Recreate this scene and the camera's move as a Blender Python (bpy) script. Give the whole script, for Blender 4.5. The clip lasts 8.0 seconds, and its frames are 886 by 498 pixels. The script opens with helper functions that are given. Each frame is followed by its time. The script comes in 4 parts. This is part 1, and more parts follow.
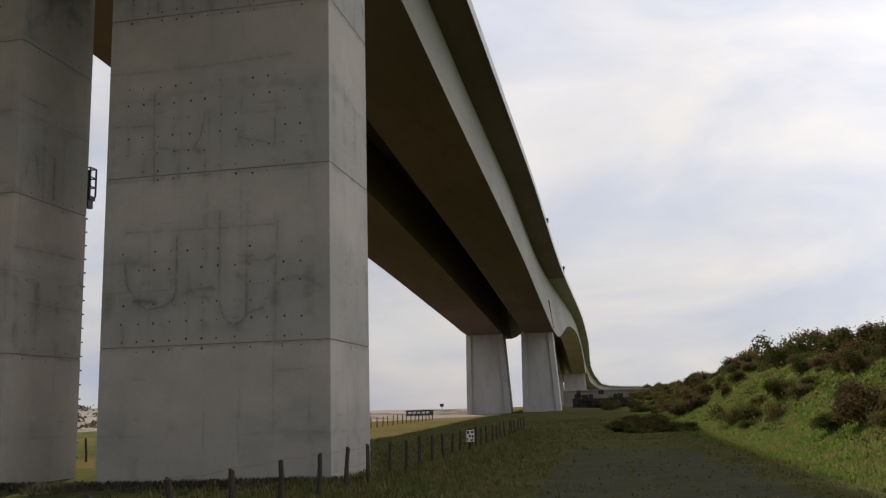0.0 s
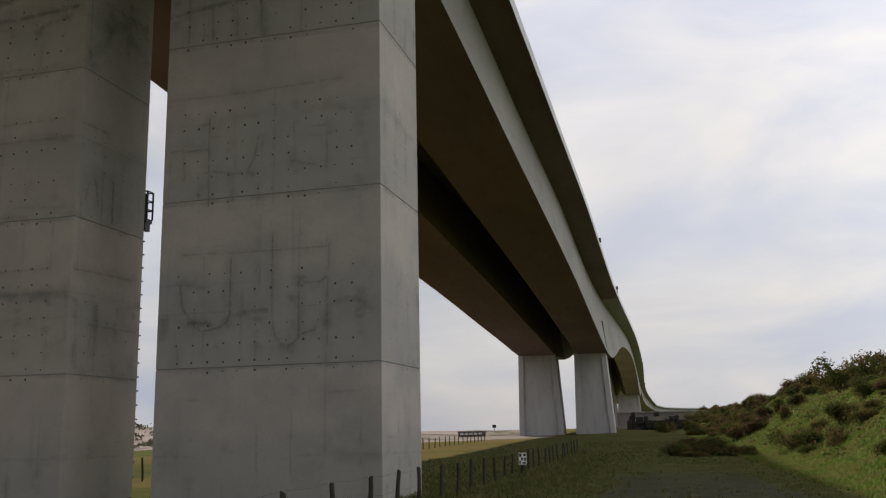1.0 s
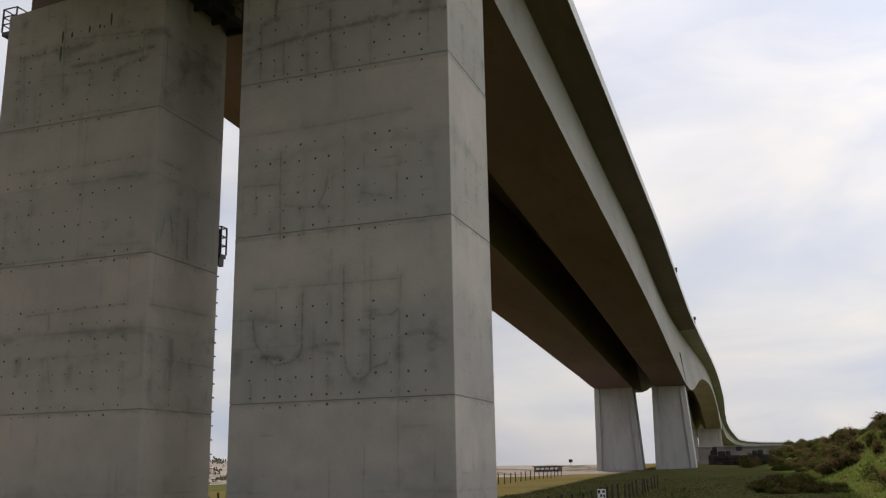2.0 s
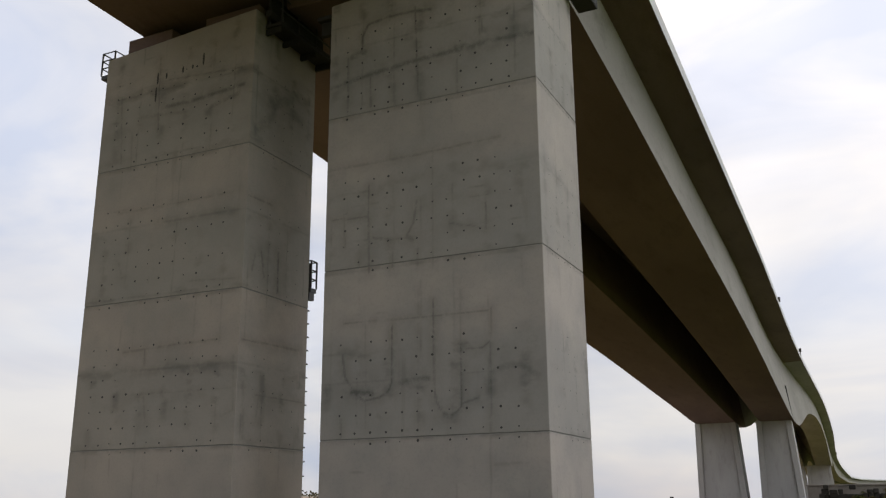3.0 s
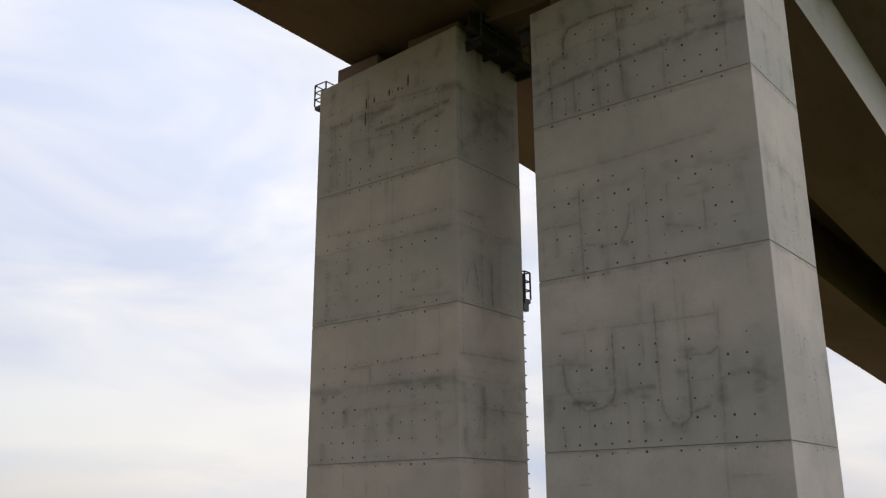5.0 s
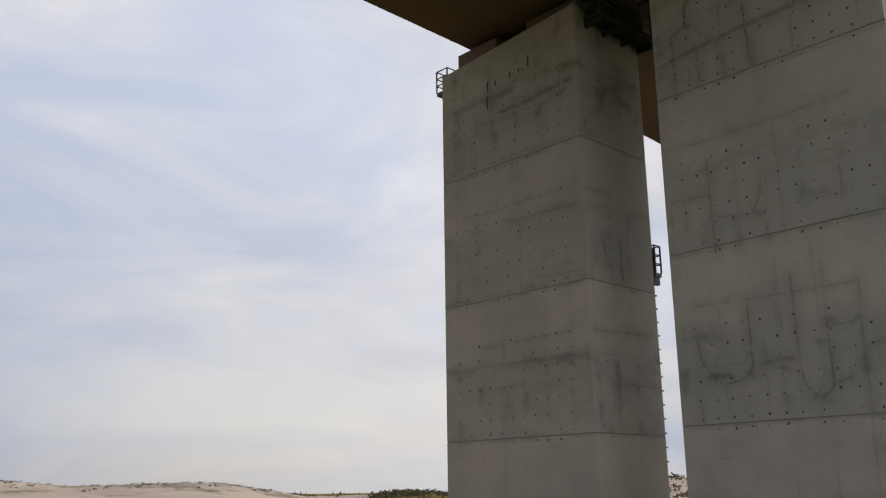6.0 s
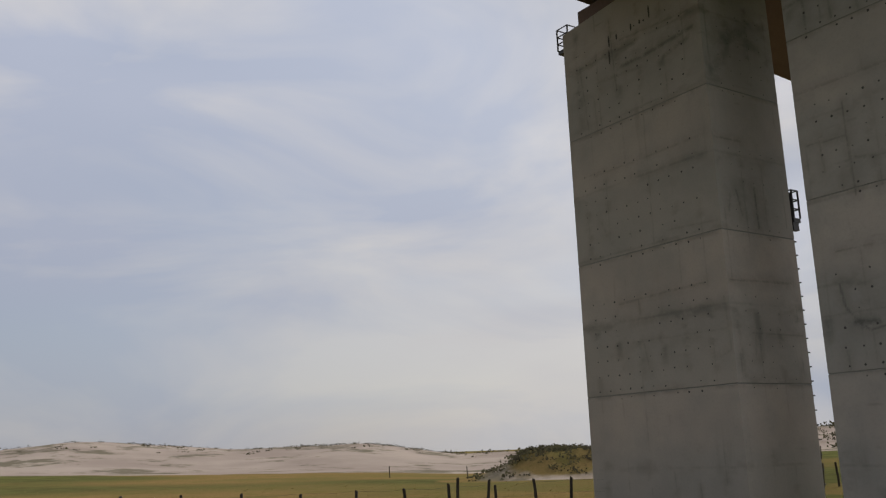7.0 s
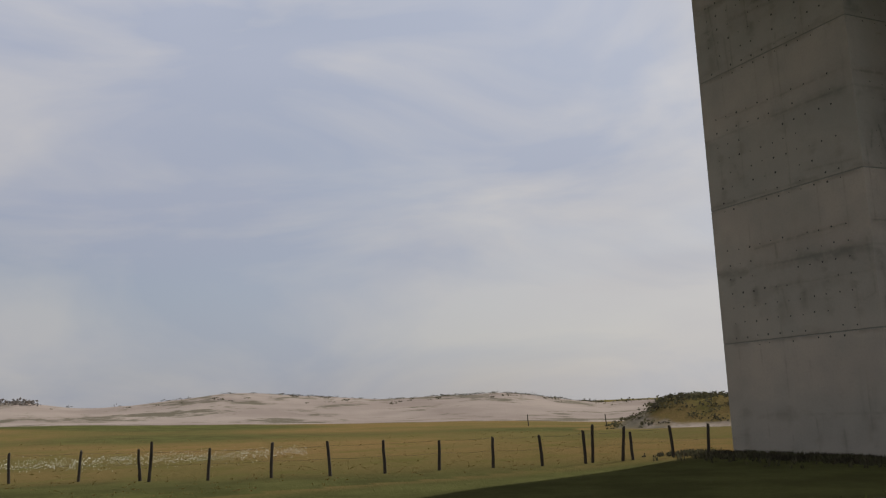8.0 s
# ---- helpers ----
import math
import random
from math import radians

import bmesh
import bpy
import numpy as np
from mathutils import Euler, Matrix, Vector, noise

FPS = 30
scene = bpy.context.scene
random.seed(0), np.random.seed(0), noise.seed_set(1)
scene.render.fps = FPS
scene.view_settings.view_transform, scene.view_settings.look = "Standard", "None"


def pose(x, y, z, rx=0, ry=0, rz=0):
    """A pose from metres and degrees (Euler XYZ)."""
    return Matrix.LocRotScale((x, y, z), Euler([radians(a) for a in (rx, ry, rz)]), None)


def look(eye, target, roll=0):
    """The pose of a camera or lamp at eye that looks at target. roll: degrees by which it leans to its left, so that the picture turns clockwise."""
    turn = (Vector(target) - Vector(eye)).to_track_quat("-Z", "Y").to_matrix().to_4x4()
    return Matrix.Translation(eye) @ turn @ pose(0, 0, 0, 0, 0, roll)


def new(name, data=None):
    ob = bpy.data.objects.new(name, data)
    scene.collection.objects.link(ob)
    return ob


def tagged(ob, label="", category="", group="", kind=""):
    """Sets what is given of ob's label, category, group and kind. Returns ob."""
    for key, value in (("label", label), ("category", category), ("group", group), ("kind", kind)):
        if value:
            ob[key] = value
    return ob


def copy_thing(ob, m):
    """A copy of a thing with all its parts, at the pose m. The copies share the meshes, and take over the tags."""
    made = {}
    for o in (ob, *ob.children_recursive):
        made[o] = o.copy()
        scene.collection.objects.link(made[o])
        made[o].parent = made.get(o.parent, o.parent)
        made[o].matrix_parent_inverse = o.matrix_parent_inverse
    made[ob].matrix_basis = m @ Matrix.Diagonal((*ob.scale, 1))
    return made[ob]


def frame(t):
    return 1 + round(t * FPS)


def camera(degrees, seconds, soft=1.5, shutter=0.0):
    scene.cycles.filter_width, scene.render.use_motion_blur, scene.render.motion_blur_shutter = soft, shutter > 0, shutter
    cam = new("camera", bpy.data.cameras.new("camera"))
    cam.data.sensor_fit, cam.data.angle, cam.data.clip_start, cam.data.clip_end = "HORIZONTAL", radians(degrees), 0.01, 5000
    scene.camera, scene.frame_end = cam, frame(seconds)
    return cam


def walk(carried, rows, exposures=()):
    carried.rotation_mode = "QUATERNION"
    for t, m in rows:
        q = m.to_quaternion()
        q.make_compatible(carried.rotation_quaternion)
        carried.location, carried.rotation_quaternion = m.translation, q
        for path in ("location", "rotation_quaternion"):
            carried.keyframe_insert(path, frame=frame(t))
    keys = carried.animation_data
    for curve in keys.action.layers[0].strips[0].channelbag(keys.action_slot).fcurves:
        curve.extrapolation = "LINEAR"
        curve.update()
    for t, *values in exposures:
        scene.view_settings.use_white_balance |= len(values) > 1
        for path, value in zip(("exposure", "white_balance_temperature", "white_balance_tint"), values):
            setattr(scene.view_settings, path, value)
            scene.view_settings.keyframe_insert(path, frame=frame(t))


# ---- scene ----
cam = camera(51.62, 8.0, soft=1.25)
PATH = [
    (0.0, pose(0.040, -0.624, 1.453, 100.051, 1.543, 8.842)),
    (0.5, pose(0.056, -0.605, 1.492, 100.595, 1.206, 10.327)),
    (1.0, pose(0.056, -0.580, 1.497, 101.380, 1.117, 12.061)),
    (2.5, pose(-0.107, 0.061, 1.566, 104.657, 0.784, 19.418)),
    (3.0, pose(-0.169, 0.318, 1.610, 105.679, 0.437, 22.441)),
    (3.5, pose(-0.259, 0.599, 1.669, 106.505, -0.003, 25.602)),
    (4.0, pose(-0.336, 0.728, 1.698, 106.846, -0.162, 28.862)),
    (4.5, pose(-0.458, 0.632, 1.742, 106.608, 0.131, 32.142)),
    (6.0, pose(-0.210, 0.059, 1.730, 104.820, 0.740, 43.989)),
    (6.5, pose(0.035, -0.085, 1.727, 103.793, 1.567, 48.575)),
    (7.0, pose(0.253, -0.175, 1.707, 102.470, 2.082, 53.038)),
    (7.5, pose(0.449, -0.273, 1.698, 100.992, 2.471, 57.375)),
    (8.0, pose(0.606, -0.239, 1.670, 99.738, 2.413, 61.598)),
]
walk(cam, PATH, exposures=[(0.0, 0.05), (0.5, 0.02), (1.0, 0.0), (2.5, 0.24), (3.5, 0.36), (4.5, 0.57), (6.0, 0.16), (6.5, -0.02), (7.5, -0.22), (8.0, -0.25)])

# ---- light ----
SUN_DIR = Vector((-0.44, 1.4, 1.0)).normalized()   # towards the sun
world = bpy.data.worlds.new("sky")
scene.world = world
world.use_nodes = True
wn, wl = world.node_tree.nodes, world.node_tree.links
wn.clear()
w_out = wn.new("ShaderNodeOutputWorld")
w_bg = wn.new("ShaderNodeBackground")
w_sky = wn.new("ShaderNodeTexSky")
w_sky.sky_type = "NISHITA"
w_sky.sun_disc = False
w_sky.sun_elevation = math.asin(SUN_DIR.z)
w_sky.sun_rotation = math.atan2(SUN_DIR.x, SUN_DIR.y)
w_sky.dust_density = 2.0
w_co = wn.new("ShaderNodeTexCoord")
w_map = wn.new("ShaderNodeMapping")
w_map.inputs["Scale"].default_value = (1.2, 1.2, 3.4)
w_map.inputs["Rotation"].default_value = (0.25, -0.3, 0.6)
w_n = wn.new("ShaderNodeTexNoise")
w_n.inputs["Scale"].default_value = 1.5
w_n.inputs["Detail"].default_value = 5.0
w_n.inputs["Roughness"].default_value = 0.48
w_n.inputs["Distortion"].default_value = 0.5
w_r = wn.new("ShaderNodeValToRGB")
w_r.color_ramp.elements[0].position, w_r.color_ramp.elements[1].position = 0.30, 0.62
w_r.color_ramp.elements[0].color, w_r.color_ramp.elements[1].color = (0.72, 0.72, 0.72, 1), (1, 1, 1, 1)
# thin cloud; unseen sky over the bank is brightened to light the right faces
w_dot = wn.new("ShaderNodeVectorMath")
w_dot.operation = "DOT_PRODUCT"
w_dot.inputs[1].default_value = Vector((0.94, 0.12, 0.32))
w_glow = wn.new("ShaderNodeValToRGB")
e = w_glow.color_ramp.elements
e[0].position, e[0].color = 0.0, (0.61, 0.635, 0.70, 1)
e[1].position, e[1].color = 1.0, (1.7, 1.7, 1.72, 1)
# the dip at 0.42 is there to dim faces turned towards the camera
for at_pos, c in ((0.27, (0.79, 0.805, 0.83, 1)), (0.42, (0.64, 0.655, 0.675, 1)), (0.66, (0.93, 0.925, 0.925, 1))):
    n_e = e.new(at_pos)
    n_e.color = c
w_half = wn.new("ShaderNodeMath")
w_half.operation = "MULTIPLY_ADD"
w_half.inputs[1].default_value, w_half.inputs[2].default_value = 0.5, 0.5
# cloud density tints it
w_n2 = wn.new("ShaderNodeTexNoise")
w_n2.inputs["Scale"].default_value = 2.3
w_n2.inputs["Detail"].default_value = 6.0
w_n2.inputs["Roughness"].default_value = 0.5
w_n2.inputs["Distortion"].default_value = 0.6
w_tint = wn.new("ShaderNodeValToRGB")
w_tint.color_ramp.elements[0].position, w_tint.color_ramp.elements[0].color = 0.38, (0.75, 0.795, 0.93, 1)
w_tint.color_ramp.elements[1].position, w_tint.color_ramp.elements[1].color = 0.60, (1.04, 1.0, 0.985, 1)
w_mul = wn.new("ShaderNodeMixRGB")
w_mul.blend_type = "MULTIPLY"
w_mul.inputs[0].default_value = 1.0
wl.new(w_map.outputs["Vector"], w_n2.inputs["Vector"])
wl.new(w_n2.outputs["Fac"], w_tint.inputs["Fac"])
w_sc = wn.new("ShaderNodeMixRGB")
w_sc.blend_type = "MULTIPLY"
w_sc.inputs[0].default_value = 1.0
w_sc.inputs[2].default_value = (8.6, 8.6, 8.6, 1)
wl.new(w_co.outputs["Generated"], w_dot.inputs[0])
wl.new(w_dot.outputs["Value"], w_half.inputs[0])
wl.new(w_half.outputs[0], w_glow.inputs["Fac"])
wl.new(w_glow.outputs["Color"], w_mul.inputs[1])
wl.new(w_tint.outputs["Color"], w_mul.inputs[2])
# haze dims and warms it towards the horizon
w_xyz = wn.new("ShaderNodeSeparateXYZ")
w_haze = wn.new("ShaderNodeValToRGB")
w_haze.color_ramp.elements[0].position, w_haze.color_ramp.elements[0].color = 0.0, (0.885, 0.88, 0.855, 1)
w_haze.color_ramp.elements[1].position, w_haze.color_ramp.elements[1].color = 0.42, (1.07, 1.07, 1.07, 1)
w_low = wn.new("ShaderNodeMixRGB")
w_low.blend_type = "MULTIPLY"
w_low.inputs[0].default_value = 1.0
wl.new(w_co.outputs["Generated"], w_xyz.inputs[0])
wl.new(w_xyz.outputs["Z"], w_haze.inputs["Fac"])
wl.new(w_mul.outputs["Color"], w_low.inputs[1])
wl.new(w_haze.outputs["Color"], w_low.inputs[2])
wl.new(w_low.outputs["Color"], w_sc.inputs[1])
w_mix = wn.new("ShaderNodeMixRGB")
wl.new(w_sc.outputs["Color"], w_mix.inputs[2])
wl.new(w_co.outputs["Generated"], w_map.inputs["Vector"])
wl.new(w_map.outputs["Vector"], w_n.inputs["Vector"])
wl.new(w_n.outputs["Fac"], w_r.inputs["Fac"])
wl.new(w_r.outputs["Color"], w_mix.inputs["Fac"])
wl.new(w_sky.outputs["Color"], w_mix.inputs[1])
wl.new(w_mix.outputs["Color"], w_bg.inputs["Color"])
w_bg.inputs["Strength"].default_value = 0.1
wl.new(w_bg.outputs["Background"], w_out.inputs["Surface"])

sun = new("sun", bpy.data.lights.new("sun", "SUN"))
sun.data.energy, sun.data.angle, sun.data.color = 5.6, radians(1.0), (1.0, 0.95, 0.86)
sun.matrix_world = look(SUN_DIR * 200, (0, 0, 0))


# ---- materials ----
def material(name, rough=0.9, spec=0.3):
    m = bpy.data.materials.new(name)
    m.use_nodes = True
    b = m.node_tree.nodes["Principled BSDF"]
    b.inputs["Roughness"].default_value = rough
    b.inputs["Specular IOR Level"].default_value = spec
    return m, m.node_tree.nodes, m.node_tree.links, b


class Net:
    """Small helper that chains shader nodes."""

    def __init__(self, name, rough=0.9, spec=0.3):
        self.m, self.n, self.l, self.b = material(name, rough, spec)
        self.pos = self.n.new("ShaderNodeNewGeometry").outputs["Position"]

    def put(self, socket, value):
        if isinstance(value, (int, float)):
            socket.default_value = value
        elif isinstance(value, tuple):
            socket.default_value = value if len(value) == 4 or socket.type == "VECTOR" else (*value, 1)
        else:
            self.l.new(value, socket)

    def noise(self, scale, detail=4, rough=0.55, vec=None, stretch=(1, 1, 1)):
        mp = self.n.new("ShaderNodeMapping")
        mp.inputs["Scale"].default_value = stretch
        self.l.new(vec or self.pos, mp.inputs["Vector"])
        t = self.n.new("ShaderNodeTexNoise")
        t.inputs["Scale"].default_value = scale
        t.inputs["Detail"].default_value = detail
        t.inputs["Roughness"].default_value = rough
        self.l.new(mp.outputs["Vector"], t.inputs["Vector"])
        return t.outputs["Fac"]

    def math(self, op, a, b=0.0, c=0.0):
        t = self.n.new("ShaderNodeMath")
        t.operation = op
        for i, v in enumerate((a, b, c)):
            self.put(t.inputs[i], v)
        return t.outputs[0]

    def ramp(self, v, lo, hi, a=0.0, b=1.0):
        t = self.n.new("ShaderNodeMapRange")
        t.interpolation_type = "SMOOTHSTEP"
        for i, x in enumerate((v, lo, hi, a, b)):
            self.put(t.inputs[i], x)
        return t.outputs[0]

    def mix(self, f, a, b, kind="MIX"):
        t = self.n.new("ShaderNodeMixRGB")
        t.blend_type = kind
        for i, x in enumerate((f, a, b)):
            self.put(t.inputs[i], x)
        return t.outputs[0]

    def xyz(self, vec=None):
        t = self.n.new("ShaderNodeSeparateXYZ")
        self.l.new(vec or self.pos, t.inputs[0])
        return t.outputs

    def done(self, colour, height=None, strength=0.3, dist=0.02, rough=None):
        self.put(self.b.inputs["Base Color"], colour)
        if rough is not None:
            self.put(self.b.inputs["Roughness"], rough)
        if height is not None:
            bp = self.n.new("ShaderNodeBump")
            bp.inputs["Strength"].default_value = strength
            bp.inputs["Distance"].default_value = dist
            self.put(bp.inputs["Height"], height)
            self.l.new(bp.outputs["Normal"], self.b.inputs["Normal"])
        return self.m


def board_concrete(name, a, b, c):
    """Cast concrete with soft formwork panel lines, leakage stains and runs."""
    k = Net(name, 0.92, 0.25)
    k.pos = k.n.new("ShaderNodeTexCoord").outputs["Object"]
    x, y, z = k.xyz()
    u = k.math("ADD", x, y)
    big = k.noise(0.35, 3)
    cloud = k.noise(1.0, 5, 0.6)
    fine = k.noise(16, 5, 0.7)
    info = k.n.new("ShaderNodeObjectInfo").outputs["Random"]
    col = k.mix(k.ramp(big, 0.35, 0.65), a, b)
    gx, gy, gz = k.xyz(k.n.new("ShaderNodeTexCoord").outputs["Generated"])
    edge_n = k.math("MULTIPLY", k.math("SUBTRACT", k.noise(0.7, 5, 0.6), 0.5), 0.30)
    seam = k.math("MULTIPLY", k.ramp(gz, 0.955, 1.0), k.ramp(k.noise(1.6, 5, 0.65), 0.36, 0.66))
    gz = k.math("ADD", gz, edge_n)
    low = k.ramp(gz, 0.47, 0.62, 1.0, 0.0)
    col = k.mix(k.math("MULTIPLY", info, 0.35), col, c)
    col = k.mix(k.math("MULTIPLY", low, 0.4), col, c)
    col = k.mix(k.ramp(cloud, 0.38, 0.75, 0.0, 0.45), col, c)
    # panel edges: upright and level lines, soft, broken, only where the forms leaked
    wob = k.math("MULTIPLY", k.math("SUBTRACT", k.noise(1.3, 3, 0.5), 0.5), 0.09)
    pu = k.math("PINGPONG", k.math("ADD", u, wob), 0.42)
    gate = k.ramp(k.noise(0.85, 4, stretch=(1, 1, 0.9)), 0.49, 0.62)
    up = k.math("MULTIPLY", k.ramp(pu, 0.0, 0.05, 1.0, 0.0), gate)
    zz = k.math("ADD", k.math("ADD", z, 0.95), k.math("MULTIPLY", wob, 0.6))
    pz = k.math("PINGPONG", zz, 1.01)
    lv = k.math("MULTIPLY", k.ramp(pz, 0.0, 0.06, 1.0, 0.0), k.ramp(k.noise(0.5, 4), 0.42, 0.58))
    pq = k.math("PINGPONG", k.math("ADD", zz, 0.37), 0.46)
    lq = k.math("MULTIPLY", k.ramp(pq, 0.0, 0.05, 1.0, 0.0), k.ramp(k.noise(0.9, 3), 0.60, 0.70))
    line = k.math("MULTIPLY", k.math("MAXIMUM", k.math("MAXIMUM", up, lv), lq), k.ramp(k.noise(3.0, 5, 0.65), 0.32, 0.66, 0.2, 1.0))
    # leakage dirt: soft blotches that follow the panels, heaviest in three belts
    belt = k.math("MAXIMUM", k.math("MULTIPLY", low, 0.5), k.ramp(z, 11.5, 12.3))
    belt = k.math("MAXIMUM", belt, k.math("MULTIPLY", k.ramp(z, 3.6, 4.2), k.ramp(z, 4.9, 5.6, 1.0, 0.0)))
    belt = k.math("MAXIMUM", belt, k.math("MULTIPLY", k.math("MULTIPLY", k.ramp(z, 7.5, 8.0), k.ramp(z, 8.8, 9.5, 1.0, 0.0)), 0.5))
    col = k.mix(k.math("MULTIPLY", line, k.math("ADD", k.math("MULTIPLY", belt, 0.16), 0.24)), col, (0.10, 0.10, 0.09))
    blot = k.ramp(k.noise(1.0, 5, 0.58, stretch=(1, 1, 1.7)), 0.46, 0.66)
    near = k.math("MAXIMUM", k.ramp(pu, 0.02, 0.22, 1.0, 0.25), k.ramp(pz, 0.02, 0.25, 1.0, 0.25))
    st = k.math("MULTIPLY", k.math("MULTIPLY", blot, near), k.math("ADD", k.math("MULTIPLY", belt, 0.8), 0.12))
    col = k.mix(k.math("MULTIPLY", st, 0.48), col, (0.07, 0.072, 0.066))
    # dirt that leaked from the form joints, ragged at its edges
    at = k.n.new("ShaderNodeAttribute")
    at.attribute_name = "dirt"
    rag = k.math("MULTIPLY", at.outputs["Fac"], k.ramp(k.noise(4.2, 6, 0.72), 0.32, 0.6, 0.28, 1.0))
    col = k.mix(k.math("MULTIPLY", rag, 0.88), col, (0.052, 0.053, 0.048))
    col = k.mix(k.math("MULTIPLY", seam, 0.5), col, (0.12, 0.115, 0.10))
    run = k.math("MULTIPLY", k.ramp(k.noise(2.6, 5, 0.6, stretch=(1, 1, 0.09)), 0.58, 0.76), k.ramp(k.noise(0.5, 2), 0.42, 0.6))
    col = k.mix(k.math("MULTIPLY", run, 0.32), col, (0.15, 0.14, 0.12))
    col = k.mix(k.ramp(fine, 0.45, 0.75, 0.0, 0.22), col, (0.22, 0.215, 0.19))
    hgt = k.math("SUBTRACT", k.math("ADD", k.math("MULTIPLY", fine, 0.25), cloud), k.math("MULTIPLY", line, 0.6))
    return k.done(col, hgt, 0.3, 0.012)


def plain_concrete(name, a, b, dark, stretch=(1, 1, 1)):
    k = Net(name, 0.9, 0.25)
    col = k.mix(k.ramp(k.noise(0.25, 4, stretch=stretch), 0.35, 0.65), a, b)
    col = k.mix(k.ramp(k.noise(1.3, 6, 0.65, stretch=stretch), 0.5, 0.75, 0.0, 0.5), col, dark)
    fine = k.noise(9, 4)
    col = k.mix(k.ramp(fine, 0.3, 0.8, 0.0, 0.2), col, dark)
    return k.done(col, fine, 0.25, 0.01)


def ground_material():
    """Meadow grass, bare sand and worn track, by the sheet's own masks; the deck's shade is coloured into the grass."""
    k = Net("meadow_and_sand", 1.0, 0.0)
    at = k.n.new("ShaderNodeAttribute")
    at.attribute_name = "cover"
    sand, track, grass_and_shade = k.xyz(at.outputs["Vector"])
    big = k.noise(0.06, 4)
    mid = k.noise(0.5, 5, 0.6)
    fine = k.noise(7, 5, 0.7)
    dry = k.mix(k.ramp(big, 0.40, 0.62), (0.162, 0.106, 0.046), (0.118, 0.093, 0.038))
    dry = k.mix(k.ramp(mid, 0.45, 0.72, 0.0, 0.6), dry, (0.085, 0.085, 0.024))
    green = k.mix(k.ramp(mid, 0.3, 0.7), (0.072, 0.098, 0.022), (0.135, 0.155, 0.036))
    # darker grass colour that deepens the deck's shade
    shade_turf = k.mix(k.ramp(mid, 0.35, 0.7), (0.058, 0.058, 0.024), (0.088, 0.088, 0.034))
    col = k.mix(k.ramp(grass_and_shade, 0.0, 0.5), dry, shade_turf)
    col = k.mix(k.ramp(grass_and_shade, 0.55, 0.95), col, green)
    col = k.mix(k.ramp(fine, 0.35, 0.75, 0.0, 0.45), col, (0.05, 0.055, 0.016))
    sn = k.mix(k.ramp(k.noise(0.05, 4), 0.35, 0.65), (0.20, 0.165, 0.145), (0.26, 0.22, 0.19))
    marram = k.math("MULTIPLY", k.ramp(k.noise(0.09, 7, 0.7, stretch=(1, 1, 4)), 0.50, 0.60), 0.85)
    sn = k.mix(marram, sn, (0.088, 0.08, 0.056))
    edge = k.ramp(k.math("ADD", sand, k.math("MULTIPLY", k.math("SUBTRACT", mid, 0.5), 0.5)), 0.35, 0.6)
    col = k.mix(edge, col, sn)
    gr = k.mix(k.ramp(k.noise(3.0, 6, 0.7), 0.35, 0.7), (0.048, 0.045, 0.038), (0.078, 0.073, 0.063))
    te = k.ramp(k.math("ADD", track, k.math("MULTIPLY", k.math("SUBTRACT", k.noise(0.7, 5), 0.5), 1.2)), 0.35, 0.75, 0.0, 0.6)
    col = k.mix(te, col, gr)
    return k.done(col, k.math("ADD", fine, mid), 0.8, 0.08)


def leaf_material(name, a, b, c):
    k = Net(name, 0.75, 0.2)
    rnd = k.n.new("ShaderNodeNewGeometry").outputs["Random Per Island"]
    col = k.mix(rnd, a, b)
    col = k.mix(k.ramp(k.noise(0.8, 4), 0.42, 0.62), col, c)
    n, l = k.n, k.l
    di, tr, ad = n.new("ShaderNodeBsdfDiffuse"), n.new("ShaderNodeBsdfTranslucent"), n.new("ShaderNodeMixShader")
    ad.inputs[0].default_value = 0.36
    l.new(col, di.inputs["Color"])
    l.new(col, tr.inputs["Color"])
    l.new(di.outputs[0], ad.inputs[1])
    l.new(tr.outputs[0], ad.inputs[2])
    l.new(ad.outputs[0], n["Material Output"].inputs["Surface"])
    n.remove(k.b)
    return k.m


def wood_material():
    k = Net("weathered_timber", 0.9, 0.15)
    g = k.noise(9, 5, 0.65, stretch=(1, 1, 0.08))
    return k.done(k.mix(g, (0.022, 0.018, 0.014), (0.065, 0.054, 0.043)), g, 0.4, 0.01)


def metal_material():
    k = Net("dark_painted_steel", 0.55, 0.4)
    return k.done(k.mix(k.noise(6, 4), (0.018, 0.018, 0.02), (0.05, 0.045, 0.04)), None)


def flat_material(name, colour, rough=0.8):
    k = Net(name, rough, 0.3)
    return k.done(k.mix(k.ramp(k.noise(5, 4), 0.35, 0.7, 0.0, 0.35), colour, tuple(0.6 * c for c in colour)))


M_LEG = board_concrete("grey_cast_concrete", (0.355, 0.32, 0.28), (0.42, 0.372, 0.32), (0.256, 0.252, 0.228))
M_LEG_WARM = board_concrete("warm_cast_concrete", (0.355, 0.31, 0.263), (0.408, 0.352, 0.295), (0.265, 0.259, 0.228))
M_JOINT = flat_material("dirty_pour_joint", (0.24, 0.23, 0.205), 0.95)
M_FAR = plain_concrete("pale_pier_concrete", (0.36, 0.35, 0.335), (0.43, 0.42, 0.40), (0.22, 0.21, 0.20), (1, 1, 0.3))
# brown staining, with the shade under the deck added to the colour
M_BROWN_SHADED = plain_concrete("brown_and_shaded_concrete", (0.122, 0.083, 0.071), (0.158, 0.109, 0.091), (0.07, 0.05, 0.045), (1, 0.25, 1))
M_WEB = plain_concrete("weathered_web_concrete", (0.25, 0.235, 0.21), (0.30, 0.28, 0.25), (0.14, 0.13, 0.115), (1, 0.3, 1))
